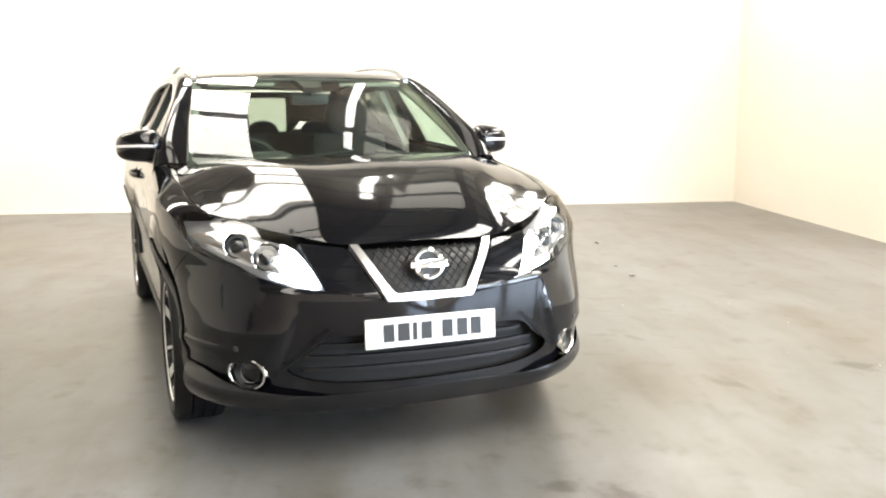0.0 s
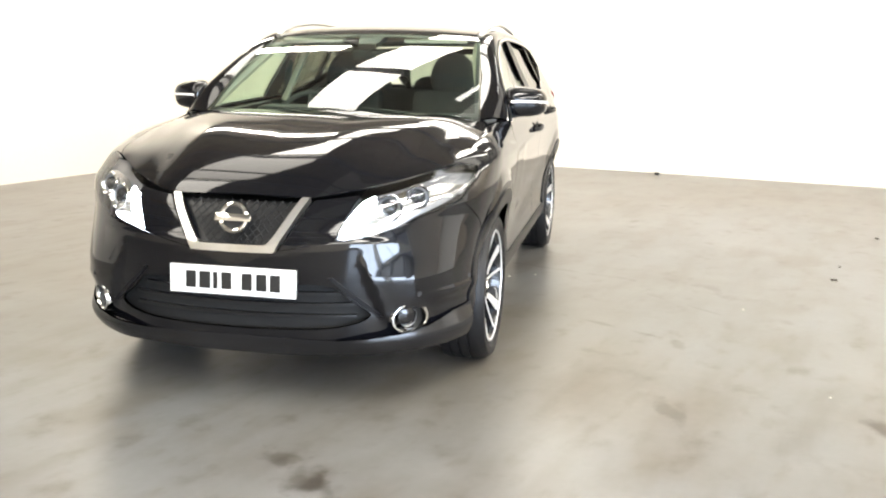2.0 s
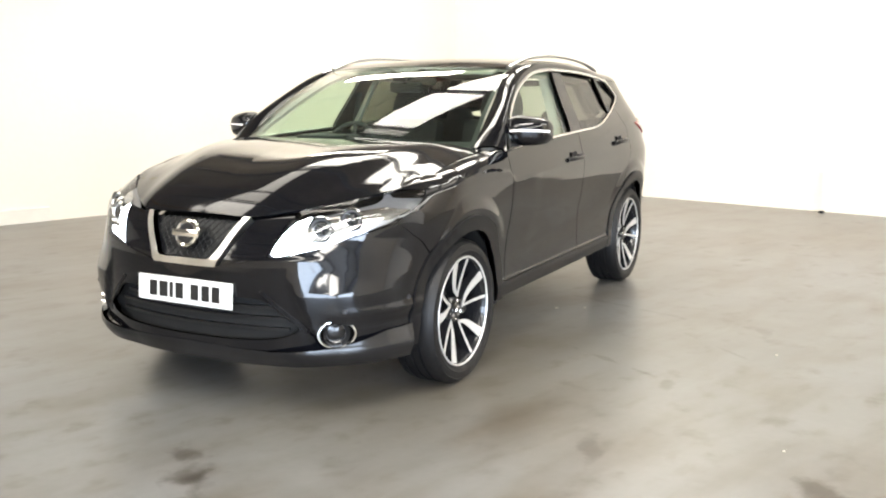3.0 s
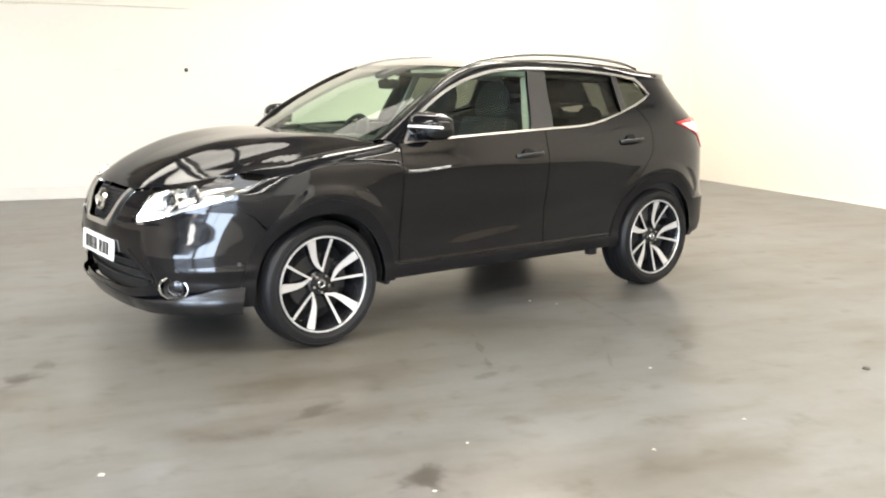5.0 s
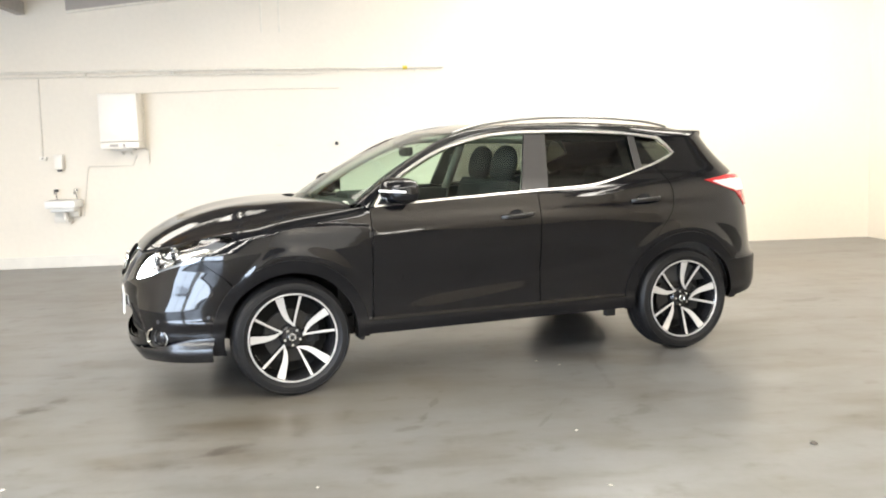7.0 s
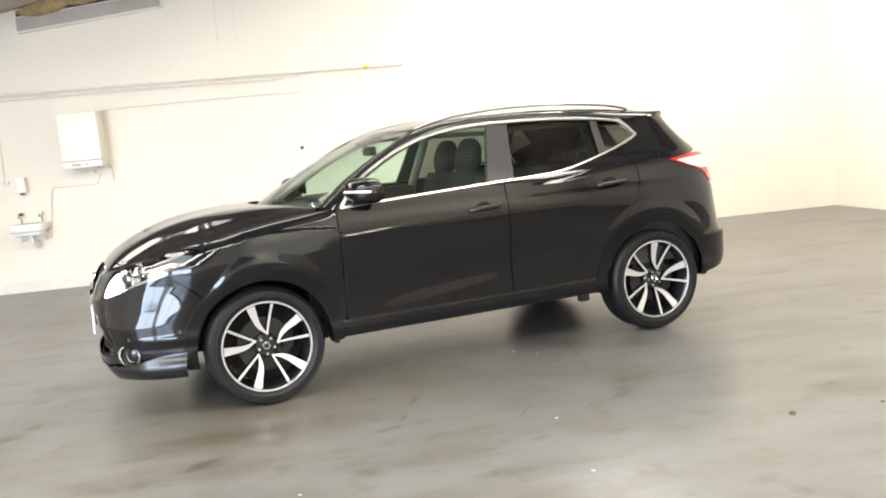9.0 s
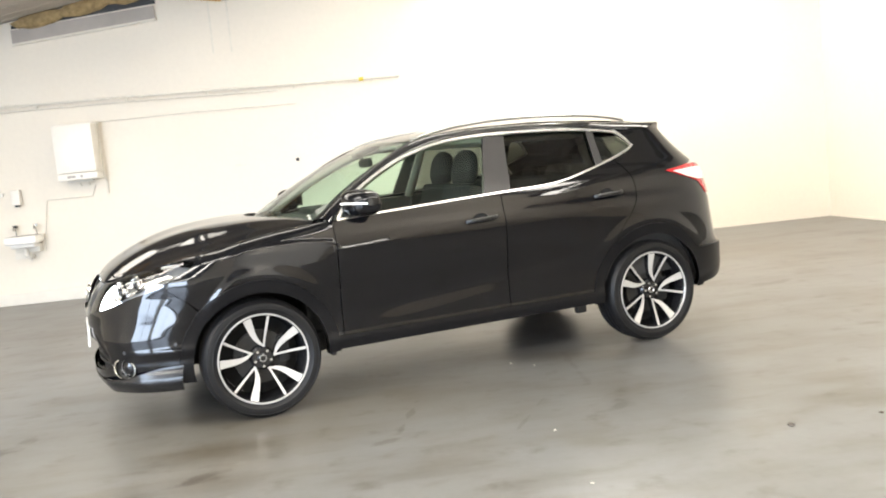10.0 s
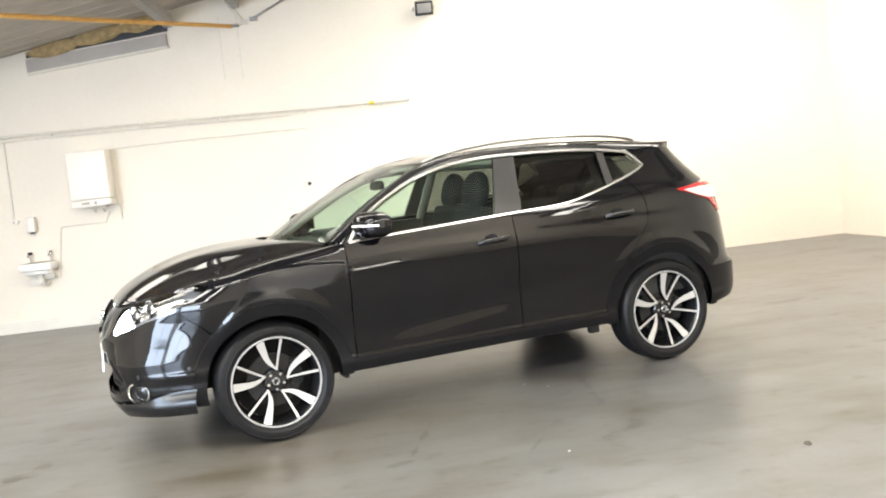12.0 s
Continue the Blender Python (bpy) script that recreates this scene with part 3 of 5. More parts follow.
def basin():
    b = room_thing("wash_basin", "small white ceramic wash basin on the wall", "basin")
    s, z = 10.63, 0.83
    bm = boxed(s, 0.17, z, 0.385, 0.34, 0.10, 0.028)
    box(bm, s, 0.16, z - 0.07, 0.30, 0.24, 0.06, 0.025)
    part("bowl", bm, "ceramic", b)
    # near-flat grey disc paints the shaded hollow; the bowl itself is solid
    part("bowl_shade_disc", lathe(bmesh.new(), [(0.0, -0.002), (0.10, 0.0), (0.13, 0.006)], 24, Matrix.LocRotScale((s, 0.19, z + 0.047), Euler((radians(90), 0, 0)), None)), "board", b)
    for dx in (-0.125, 0.125):
        tap = part("tap", tubed([(s + dx, 0.06, z + 0.045), (s + dx, 0.06, z + 0.14), (s + dx, 0.12, z + 0.15), (s + dx, 0.14, z + 0.12)], 0.011, n=8), "chrome", b)
        part("tap_head", lathe(bmesh.new(), [(0.0, 0.0), (0.028, 0.0), (0.03, 0.03), (0.0, 0.035)], 12, Matrix.LocRotScale((s + dx, 0.06, z + 0.15), Euler((radians(90), 0, 0)), None)), "dark" if dx > 0 else "chrome", tap)
    part("waste_trap", tubed([(s, 0.16, z - 0.06), (s, 0.16, z - 0.2), (s - 0.03, 0.13, z - 0.25), (s - 0.03, 0.02, z - 0.22)], 0.025, n=10), "white_plastic", b)
    part("bracket", boxed(s, 0.05, z - 0.12, 0.3, 0.1, 0.1, 0.008), "skirting", b)
    part("splash_panel", boxed(s + 0.12, 0.010, z - 0.20, 0.14, 0.02, 0.10, 0.003), "white_plastic", b)


basin()
d = room_thing("soap_dispenser", "small white wall-mounted soap dispenser", "dispenser")
part("body", boxed(10.69, 0.055, 1.36, 0.11, 0.10, 0.19, 0.015), "white_plastic", d)
part("nozzle", boxed(10.69, 0.06, 1.255, 0.05, 0.05, 0.03, 0.006), "dark", d)
d = room_thing("socket_box", "small white electrical socket box", "socket")
part("body", boxed(10.9, 0.02, 1.41, 0.09, 0.04, 0.05, 0.006), "white_plastic", d)
part("switch", boxed(10.9, 0.043, 1.41, 0.02, 0.008, 0.02, 0.002), "board", d)
d = room_thing("wall_hook", "small black fixing on the white wall", "fixing")
part("plate", lathe(bmesh.new(), [(0.0, 0.02), (0.020, 0.02), (0.024, 0.0)], 16, Matrix.Translation((7.16, 0.0, 1.49))), "dark", d)
part("peg", tubed([(7.16, 0.02, 1.49), (7.16, 0.07, 1.49)], 0.012, n=8), "dark", d)
d = room_thing("wall_scar", "dull grey scuff plate on the white wall", "plate")
part("plate", boxed(7.89, 0.004, 1.49, 0.13, 0.008, 0.03, 0.002), "pipe", d)


def floodlight():
    f = room_thing("floodlight", "grey floodlight on a bracket, switched off", "lamp")
    m = Matrix.LocRotScale((5.44, 0.16, 3.56), Euler((radians(-25), 0, 0)), None)
    part("housing", boxed(0, 0, 0, 0.22, 0.09, 0.17, 0.012, m), "steel", f)
    part("frame", boxed(0, 0.05, 0, 0.23, 0.014, 0.18, 0.005, m), "dark", f)
    part("lens", boxed(0, 0.059, 0.005, 0.18, 0.006, 0.12, 0.002, m), "steel", f, "grey lamp glass")
    part("bracket", tubed([(5.31, 0.0, 3.56), (5.31, 0.16, 3.56)], 0.012, n=6), "steel", f)
    part("bracket", tubed([(5.57, 0.0, 3.56), (5.57, 0.16, 3.56)], 0.012, n=6), "steel", f)


floodlight()
# a capped pipe stub on the end wall
d = new("stub_pipe")
d.matrix_world = Matrix.LocRotScale((7.27, -1.75, 0), Euler((0, 0, radians(-14))), None)
tagged(d, "thin grey pipe stub standing by the end wall", "pipe")
part("pipe", tubed([(0, 0, 0), (0, 0, 0.42)], 0.016, n=10), "wall", d)
part("cap", lathe(bmesh.new(), [(0.0, 0.05), (0.03, 0.045), (0.032, 0.0), (0.0, 0.0)], 14, Matrix.LocRotScale((0, 0, 0.42), Euler((radians(90), 0, 0)), None)), "skirting", d)
part("base_block", boxed(0, 0, 0.015, 0.05, 0.05, 0.03, 0.004), "dark", d, "small black base")


def litter(name, x, y, r, mat, label, seed):
    bm = bmesh.new()
    bmesh.ops.create_icosphere(bm, subdivisions=2, radius=1)
    for v in bm.verts:
        v.co *= 1 + 0.5 * noise.noise(v.co * 1.7 + Vector((seed, 0, 0)))
        v.co = Vector((v.co.x * r, v.co.y * r * 0.7, max(0, v.co.z * r * 0.4 + r * 0.15)))
    ob = part(name, bm, mat)
    ob.matrix_world = pose(x, y, 0, 0, 0, seed * 47)
    tagged(ob, label, "litter", "bits on the floor")


for i, (x, y, r) in enumerate(((1.142, -2.136, 0.014), (1.60, -0.742, 0.015), (-0.56, -2.62, 0.012), (-1.456, -1.808, 0.017), (1.69, -0.9, 0.012), (0.35, -2.83, 0.012), (0.92, -2.84, 0.012), (-0.2, -2.35, 0.010))):
    litter("paper_scrap", x, y, r * 0.72, "debris", "small white scrap lying on the concrete", i + 1)
for i, (x, y, r) in enumerate(((2.021, -2.781, 0.022), (2.45, -2.9, 0.012), (3.6, -3.4, 0.02))):
    litter("dirt_clod", x, y, r, "grime", "small dark clod lying on the concrete", i + 21)

# ---- the car: x runs back from the front axle, y to its right-hand side ----
car = new("car")
tagged(car, "glossy black five-door family crossover car with lit headlamps", "car")

# half width over height, and the reach of nose and tail over height
WID = curve((0.15, 0.80), (0.25, 0.845), (0.31, 0.865), (0.38, 0.876), (0.42, 0.870), (0.52, 0.872), (0.62, 0.882), (0.75, 0.898), (0.86, 0.907), (0.93, 0.910),
            (0.97, 0.903), (1.03, 0.886), (1.10, 0.868), (1.18, 0.838), (1.27, 0.790), (1.39, 0.728), (1.47, 0.690), (1.53, 0.650))
NOSE = curve((0.15, -0.76), (0.235, -0.845), (0.30, -0.878), (0.40, -0.882), (0.55, -0.888), (0.65, -0.880), (0.75, -0.850), (0.84, -0.790), (0.87, -0.715), (0.93, -0.545), (1.0, -0.38), (1.12, -0.30))
TAIL = curve((0.25, 3.35), (0.34, 3.44), (0.45, 3.48), (0.57, 3.48), (0.62, 3.44), (0.80, 3.39), (0.95, 3.365), (1.08, 3.348), (1.14, 3.325), (1.17, 3.28), (1.21, 3.235), (1.30, 3.145), (1.40, 3.065), (1.46, 3.03), (1.55, 2.98))
XF, XR = -0.05, 2.60


def corner_table(n):
    th = np.linspace(0, math.pi / 2, 6000)
    a, b = np.sin(th) ** (2 / n), np.cos(th) ** (2 / n)
    d = np.concatenate(([0], np.cumsum(np.hypot(np.diff(a) * 0.8, np.diff(b) * 0.9))))
    u = np.linspace(0, 1, 500)
    return u, np.interp(u, d / d[-1], a), np.interp(u, d / d[-1], b)


FU, FA, FB = corner_table(2.8)
RU, RA, RB = corner_table(3.7)
LF, LR = 0.83 * FA[20] / FU[20], 0.85 * RA[20] / RU[20]      # so that s runs as x does where a corner begins


def ledge(d, width, reach, slope0=0.2, slope1=0.42):
    """A sloping face of that width just below a line (d > 0 below it), a little convex; the skin under it eases back over reach."""
    k = np.clip(d, 0, width)
    return (slope0 * k + (slope1 - slope0) * k * k / (2 * width)) * np.exp(-np.clip(d - width, 0, None) / reach)


# shoulder lines along the flank: height, and strength, over s
WING_LINE = curve((-0.3, 0.955), (-0.1, 0.980), (0.05, 0.991), (0.24, 0.992), (0.39, 0.981), (0.462, 0.974), (0.500, 0.930), (0.535, 0.926), (0.64, 0.930), (0.85, 0.941), (1.3, 0.955))
WING_FADE = curve((-0.25, 0.0), (0.0, 0.8), (0.15, 1.0), (0.75, 1.0), (0.92, 0.35), (1.35, 0.0))
HAUNCH_LINE = curve((1.6, 1.078), (1.87, 1.087), (1.96, 1.089), (2.12, 1.104), (2.22, 1.121), (2.44, 1.144), (2.69, 1.172), (2.9, 1.185))
HAUNCH_FADE = curve((1.62, 0.0), (1.86, 0.5), (2.1, 1.0), (2.6, 1.0), (2.84, 0.0))


# how far the bumper's side stands out over height: a crest, then a tuck above the lip
BUMPER_SIDE = curve((0.25, 0.010), (0.36, 0.010), (0.40, 0.012), (0.43, 0.018), (0.452, 0.0255), (0.462, 0.0275), (0.470, 0.0265), (0.492, 0.0195), (0.52, 0.0165), (0.60, 0.011), (0.72, 0.0), (0.9, 0.0))
NOSE_FADE = curve((-1.50, 0.0), (-1.38, 1.0), (-1.0, 1.0), (-0.84, 0.0))


def girth(s, z):
    """The car's outline at height z: s is x along the flanks and goes on round nose and tail. Gives x and the half width."""
    s, z = np.broadcast_arrays(np.asarray(s, float), np.asarray(z, float))
    w = WID(z)
    uf, ur = np.clip((XF - s) / LF, 0, 1), np.clip((s - XR) / LR, 0, 1)
    x = np.where(s < XF, XF - (XF - NOSE(z)) * np.interp(uf, FU, FA), np.where(s > XR, XR + (TAIL(z) - XR) * np.interp(ur, RU, RA), s))
    y = w * np.interp(uf, FU, FB) * np.interp(ur, RU, RB)
    # swellings over the wheels and the hollow along the doors
    y = y + 0.014 * np.exp(-((s - 0.05) / 0.42) ** 2 - ((z - 0.80) / 0.12) ** 2) + 0.016 * np.exp(-((s - 2.66) / 0.45) ** 2 - ((z - 0.84) / 0.13) ** 2)
    d = z - 0.590 - 0.115 * (s - 1.3)
    y = y - 0.0105 * np.exp(-((s - 1.35) / 0.70) ** 4 - (d / np.where(d > 0, 0.115, 0.068)) ** 2)
    # sharp shoulder lines: the skin below each steps out, then eases back
    y = y + ledge(WING_LINE(s) - z, 0.017, 0.20, 0.33, 0.53) * WING_FADE(s) + ledge(HAUNCH_LINE(s) - z, 0.022, 0.14, 0.06, 0.20) * HAUNCH_FADE(s)
    # lips round the wheel openings
    for c in (0.0, 2.646):
        lip = np.clip((0.555 - 0.10 * np.clip((c - 0.12 - s) / 0.22, 0, 1) * (c == 0) - np.hypot(s - c, z - 0.342)) / 0.075, 0, 1)
        y = y + 0.014 * lip * lip * (3 - 2 * lip) * np.clip((z - 0.60) / 0.12, 0, 1)
    # the bumper's sides spread towards their foot and stand on a stepped sill
    g = np.clip((-0.30 - s) / 0.14, 0, 1) * np.clip((s + 0.88) / 0.24, 0, 1)
    y = y + g * g * (3 - 2 * g) * BUMPER_SIDE(z)
    # the bumper's outer pods stand proud of its middle
    edge = 0.475 + 0.35 * np.clip(0.60 - z, 0, 0.25)
    pod = np.clip((y - edge) / 0.05, 0, 1)
    pod = pod * pod * (3 - 2 * pod) * np.clip((z - 0.33) / 0.06, 0, 1) * np.clip((0.70 - z) / 0.16, 0, 1) ** 2 * np.clip((0.84 - y) / 0.16, 0, 1)
    x = np.where(s < XF, x - 0.024 * pod, x)
    # a crease from the grille's foot out to the headlamps
    x = np.where(s < XF, x - ledge(0.700 - z, 0.022, 0.10, 0.25, 0.55) * NOSE_FADE(s), x)
    # the corners fall back from bumper height to the headlamps
    h = np.clip((0.80 - z) / 0.34, 0, 1)
    bulge = np.exp(-((s + 0.66) / 0.22) ** 4) * np.clip((z - 0.38) / 0.16, 0, 1) * (0.030 * h * h * (3 - 2 * h) - 0.014 * np.clip((0.86 - z) / 0.10, 0, 1))
    x, y = x - 0.7 * bulge, y + 0.7 * bulge
    return x, y


def s_front_y(y, z):
    """s on the nose at half width y."""
    return XF - LF * np.interp(1 - abs(y) / float(WID(z)), 1 - FB, FU)


def s_front_x(x, z):
    return XF - LF * np.interp((XF - x) / (XF - float(NOSE(z))), FA, FU) if x < XF else x


def s_rear_x(x, z):
    return XR + LR * np.interp((x - XR) / (float(TAIL(z)) - XR), RA, RU) if x > XR else x


def flank(sign):
    def fn(s, z):
        x, y = girth(s, z)
        return np.stack([x, sign * y, np.broadcast_to(z, x.shape)], -1)
    return fn


S0 = XF - LF            # s at the middle of the nose
S1 = XR + LR


def nose(q, z):
    """The nose in one sheet, q being the way round from its middle."""
    x, y = girth(S0 + abs(q), z)
    return np.stack([x, np.sign(q) * y, np.broadcast_to(z, x.shape)], -1)


def rump(q, z):
    x, y = girth(S1 - abs(q), z)
    return np.stack([x, np.sign(q) * y, np.broadcast_to(z, x.shape)], -1)


def qy(y, z):
    return math.copysign(s_front_y(y, z) - S0, y), z


# bonnet
BE_Z = curve((0, 0.842), (0.27, 0.838), (0.45, 0.868), (0.60, 0.900), (0.72, 0.934), (0.82, 0.964))


def SIDE_Y(x):
    """Half width of the bonnet's side edge."""
    x = np.clip(np.asarray(x, float), -0.43, 0.44)
    return 0.80 - 0.073 * np.clip((0.05 - x) / 0.48, 0, 1) ** 3.2 - 0.04 * np.clip((x - 0.05) / 0.39, 0, 1) ** 2



def bonnet_front(y):
    y = np.abs(y)
    z = BE_Z(y)
    b = np.clip(y / WID(z), 0, 1)
    a = np.interp(1 - b, 1 - FB, FA)
    return XF - (XF - NOSE(z)) * a


def bonnet_rear(y):
    return 0.155 + 0.25 * (np.abs(y) / 0.72) ** 2


# the fold along the bonnet's shoulder
FOLD_Y = curve((-0.62, 0.50), (-0.55, 0.545), (-0.38, 0.655), (-0.2, 0.700), (-0.05, 0.730), (0.2, 0.735), (0.45, 0.735))


def bonnet_z(x, y):
    y = np.abs(y)
    x0, x1 = bonnet_front(y), bonnet_rear(y)
    xi = np.clip((x - x0) / (x1 - x0), 0, 1.05)
    out = np.clip((y - 0.26) / 0.26, 0, 1)
    power = 0.62 + 0.24 * out * out * (3 - 2 * out)
    g = (1 - (1 - np.clip(xi * 0.995 + 0.005, 0, 1)) ** 2) ** power
    g0 = 0.009975 ** power
    g = (g - g0) / (1 - g0)
    z = BE_Z(y) + (1.118 - 0.04 * (y / 0.72) ** 2 - BE_Z(y)) * g
    crest = 0.36 + 0.22 * np.clip((x + 0.75) / 0.95, 0, 1)
    up = np.clip(xi / 0.55, 0, 1)
    swell = up * up * (3 - 2 * up) * (1 - 0.65 * np.clip(xi, 0, 1) ** 3)
    fold = y - FOLD_Y(x)
    return z + 0.032 * np.exp(-((y - crest) / np.where(y < crest, 0.26, 0.12)) ** 2) * swell - 0.16 * (np.sqrt(fold ** 2 + 0.012 ** 2) + fold) / 2 * np.clip(xi / 0.2, 0, 1)


def bonnet(x, y):
    return np.stack([x, y, bonnet_z(x, y)], -1)


# wings: the flank, rolled over at the top to meet the bonnet's edge
ROLL, ARC = 0.055, 0.09


def wing_top(s):
    """Height and x at which the wing meets the bonnet."""
    x = np.where(s < XF, girth(s, 0.933)[0], s)
    xc = np.clip(x, -0.43, 0.44)
    return bonnet_z(xc, SIDE_Y(xc)), x


def wing(sign):
    def fn(s, v):
        zt, xt = wing_top(s)
        phi = np.clip((v - (zt - ROLL)) / ARC, 0, 1) * math.pi / 2
        z = np.where(phi > 0, zt - ROLL + ROLL * np.sin(phi), v)
        x, y = girth(s, z)
        c = (1 - np.cos(phi)) * np.clip((xt + 0.47) / 0.05, 0, 1)
        x = x + (xt - x) * c
        y = y - (y - SIDE_Y(xt) - 0.003) * c * (1 - np.clip((s - 0.20) / 0.26, 0, 1) ** 2 * 0.85)
        return np.stack([x, sign * y, z], -1)
    return fn


def v_of(s, z):
    """The wing's v at height z."""
    zt = float(wing_top(np.array(s))[0])
    k = (z - zt + ROLL) / ROLL
    return z if k <= 0 else zt - ROLL + ARC * math.asin(min(k, 1)) / (math.pi / 2)


FW, RW, AXLE = (0.0, 0.342), (2.646, 0.345), 0.342


def arc(c, r, a0, a1, n=24):
    return [(c[0] + r * math.cos(math.radians(a0 + (a1 - a0) * k / n)), c[1] + r * math.sin(math.radians(a0 + (a1 - a0) * k / n))) for k in range(n + 1)]


# window line along the flank
BELT = rounded([(0.515, 1.068), (0.835, 1.083), (1.2, 1.098), (1.57, 1.112), (1.9, 1.124), (2.06, 1.144), (2.25, 1.188), (2.458, 1.246), (2.62, 1.306)], 5)
TOP = rounded([(0.575, 1.172), (0.727, 1.272), (0.963, 1.387), (1.225, 1.462), (1.468, 1.488), (1.66, 1.492), (2.0, 1.485), (2.32, 1.463), (2.53, 1.432)], 5)
belt_f = curve(*BELT)
top_f = curve(*TOP)


SPLIT_F, SPLIT_M = 0.484, 1.578
REAR_CUT = rounded([(2.455, 1.240), (2.545, 1.120), (2.550, 1.000), (2.500, 0.900), (2.430, 0.815), (2.370, 0.735), (2.342, 0.649)], 5)

for sign, side in ((-1, "left"), (1, "right")):
    F = flank(sign)
    # front wing
    s_corner = s_front_x(-0.408, 0.938)
    top = [(x, float(wing_top(np.array(x))[0]) - ROLL + ARC) for x in np.linspace(SPLIT_F - 0.003, s_corner, 30)]
    tail_edge = [(s_front_x(-0.300, 0.936), 0.936), (s_front_x(-0.39, 0.878), 0.878), (s_front_x(-0.50, 0.820), 0.820)]
    start = [(s_front_x(-0.375, 0.72), 0.724)] + arc(FW, 0.43, 134, 0, 26)
    outline = [(SPLIT_F - 0.003, 0.40)] + top + [(s, v_of(s, z)) for s, z in tail_edge] + start + [(0.43, 0.40)]
    patch("front_wing", [outline], wing(sign), "paint", car, du=0.02, dv=0.006)
    # doors
    outline = [(SPLIT_F + 0.003, 0.40), (SPLIT_M - 0.003, 0.40), (SPLIT_M - 0.003, float(belt_f(SPLIT_M)))] + [p for p in BELT[::-1] if 0.52 < p[0] < SPLIT_M - 0.01] + [(SPLIT_F + 0.003, 1.066)]
    door_f = patch("front_door", [outline], F, "paint", car, du=0.04, dv=0.006)
    outline = [(SPLIT_M + 0.003, 0.40), (2.205, 0.40)] + arc(RW, 0.43, 172, 136, 10) + REAR_CUT[::-1] + [p for p in BELT[::-1] if SPLIT_M + 0.01 < p[0] < 2.44] + [(SPLIT_M + 0.003, float(belt_f(SPLIT_M)))]
    door_r = patch("rear_door", [outline], F, "paint", car, du=0.04, dv=0.006)
    # rear quarter with the roof pillar
    lamp = [(s_rear_x(a, z), z) for a, z in ((2.82, 1.132), (3.03, 1.158), (3.235, 1.152), (3.295, 1.10), (3.31, 1.02), (3.305, 0.942), (3.18, 0.945), (3.10, 1.035))]
    seam = [(S1 - 0.46, 1.44), (S1 - 0.50, 1.22)] + lamp[1::-1] + [lamp[7], lamp[6]] + [(S1 - 0.44, 0.70), (S1 - 0.44, 0.585)]
    outline = [(x + 0.005, z + 0.002) for x, z in REAR_CUT] + arc(RW, 0.43, 133, 33, 18) + [(s_rear_x(3.10, 0.585), 0.585)] + seam[::-1] + [(s_rear_x(2.93, 1.43), 1.425), (2.75, 1.425), (2.56, 1.425), (2.665, 1.318), (2.62, 1.300)]
    patch("rear_quarter", [outline], F, "paint", car, du=0.02, dv=0.010)
    # tail lamp
    tl = patch("tail_lamp", [lamp], F, "red", car, 0.02, 0.006, 0.03, 0.03, label="red tail lamp with a clear band")
    band = [(s_rear_x(a, z), z) for a, z in ((2.885, 1.120), (3.04, 1.128), (3.22, 1.124), (3.265, 1.085), (3.265, 1.045), (3.10, 1.048), (2.985, 1.080))]
    patch("clear_band", [band], F, "clearlens", tl, 0.01, 0.012, 0.03, 0.03)
    # sill and arch trims
    outline = [(0.415, 0.320), (2.215, 0.320), (2.212, 0.395), (0.425, 0.395)]
    patch("sill_trim", [outline], F, "trim", car, 0.02, 0.004, 0.06, 0.03)
    ring = arc(FW, 0.456, 188, -4, 34) + arc(FW, 0.386, -5, 190, 34)
    patch("arch_trim", [ring], F, "trim", car, 0.03, 0.007, 0.04, 0.04)
    ring = arc(RW, 0.456, 184, -4, 34) + arc(RW, 0.386, -4, 184, 34)
    patch("arch_trim", [ring], F, "trim", car, 0.03, 0.007, 0.04, 0.04)
    # glazing
    def G(u, v, sign=sign):
        x, y = girth(u, v)
        return np.stack([x, sign * (y + 0.012 * np.exp(-np.clip(v - belt_f(u), 0, None) / 0.05) - 0.012), np.broadcast_to(v, x.shape)], -1)

    def below_top(x):
        return float(top_f(x)) - 0.014

    def above_belt(x):
        return float(belt_f(x)) + 0.009
    xs = np.linspace(0.60, 1.46, 16)
    outline = [(0.545, above_belt(0.545))] + [(x, above_belt(x)) for x in xs] + [(1.468, above_belt(1.468)), (1.575, below_top(1.575))] + [(x, below_top(x)) for x in np.linspace(1.54, 0.60, 18)]
    patch("window_glass", [outline], G, "glass", door_f, 0.0, -0.012, 0.08, 0.02, "clear green-tinted side window")
    xs = np.linspace(1.66, 2.315, 12)
    outline = [(x, above_belt(x)) for x in xs] + [(2.325, below_top(2.325))] + [(x, below_top(x)) for x in np.linspace(2.28, 1.72, 10)]
    patch("window_glass", [outline], G, "privacy", door_r, 0.0, -0.012, 0.08, 0.02, "dark privacy glass window")
    outline = [(x, above_belt(x)) for x in np.linspace(2.37, 2.60, 6)] + [(2.64, 1.325), (2.53, 1.412)] + [(x, below_top(x)) for x in np.linspace(2.48, 2.37, 4)]
    patch("quarter_glass", [outline], G, "privacy", car, 0.0, -0.012, 0.08, 0.02, "small dark privacy glass")
    outline = [(1.466, above_belt(1.466)), (1.654, above_belt(1.654)), (1.722, below_top(1.722)), (1.577, below_top(1.577))]
    patch("door_pillar", [outline], F, "pillar", car, 0.02, -0.004, 0.05, 0.05)
    outline = [(2.312, above_belt(2.312)), (2.372, above_belt(2.372)), (2.372, below_top(2.372)), (2.322, below_top(2.322))]
    patch("door_pillar", [outline], F, "pillar", car, 0.02, -0.004, 0.05, 0.05)
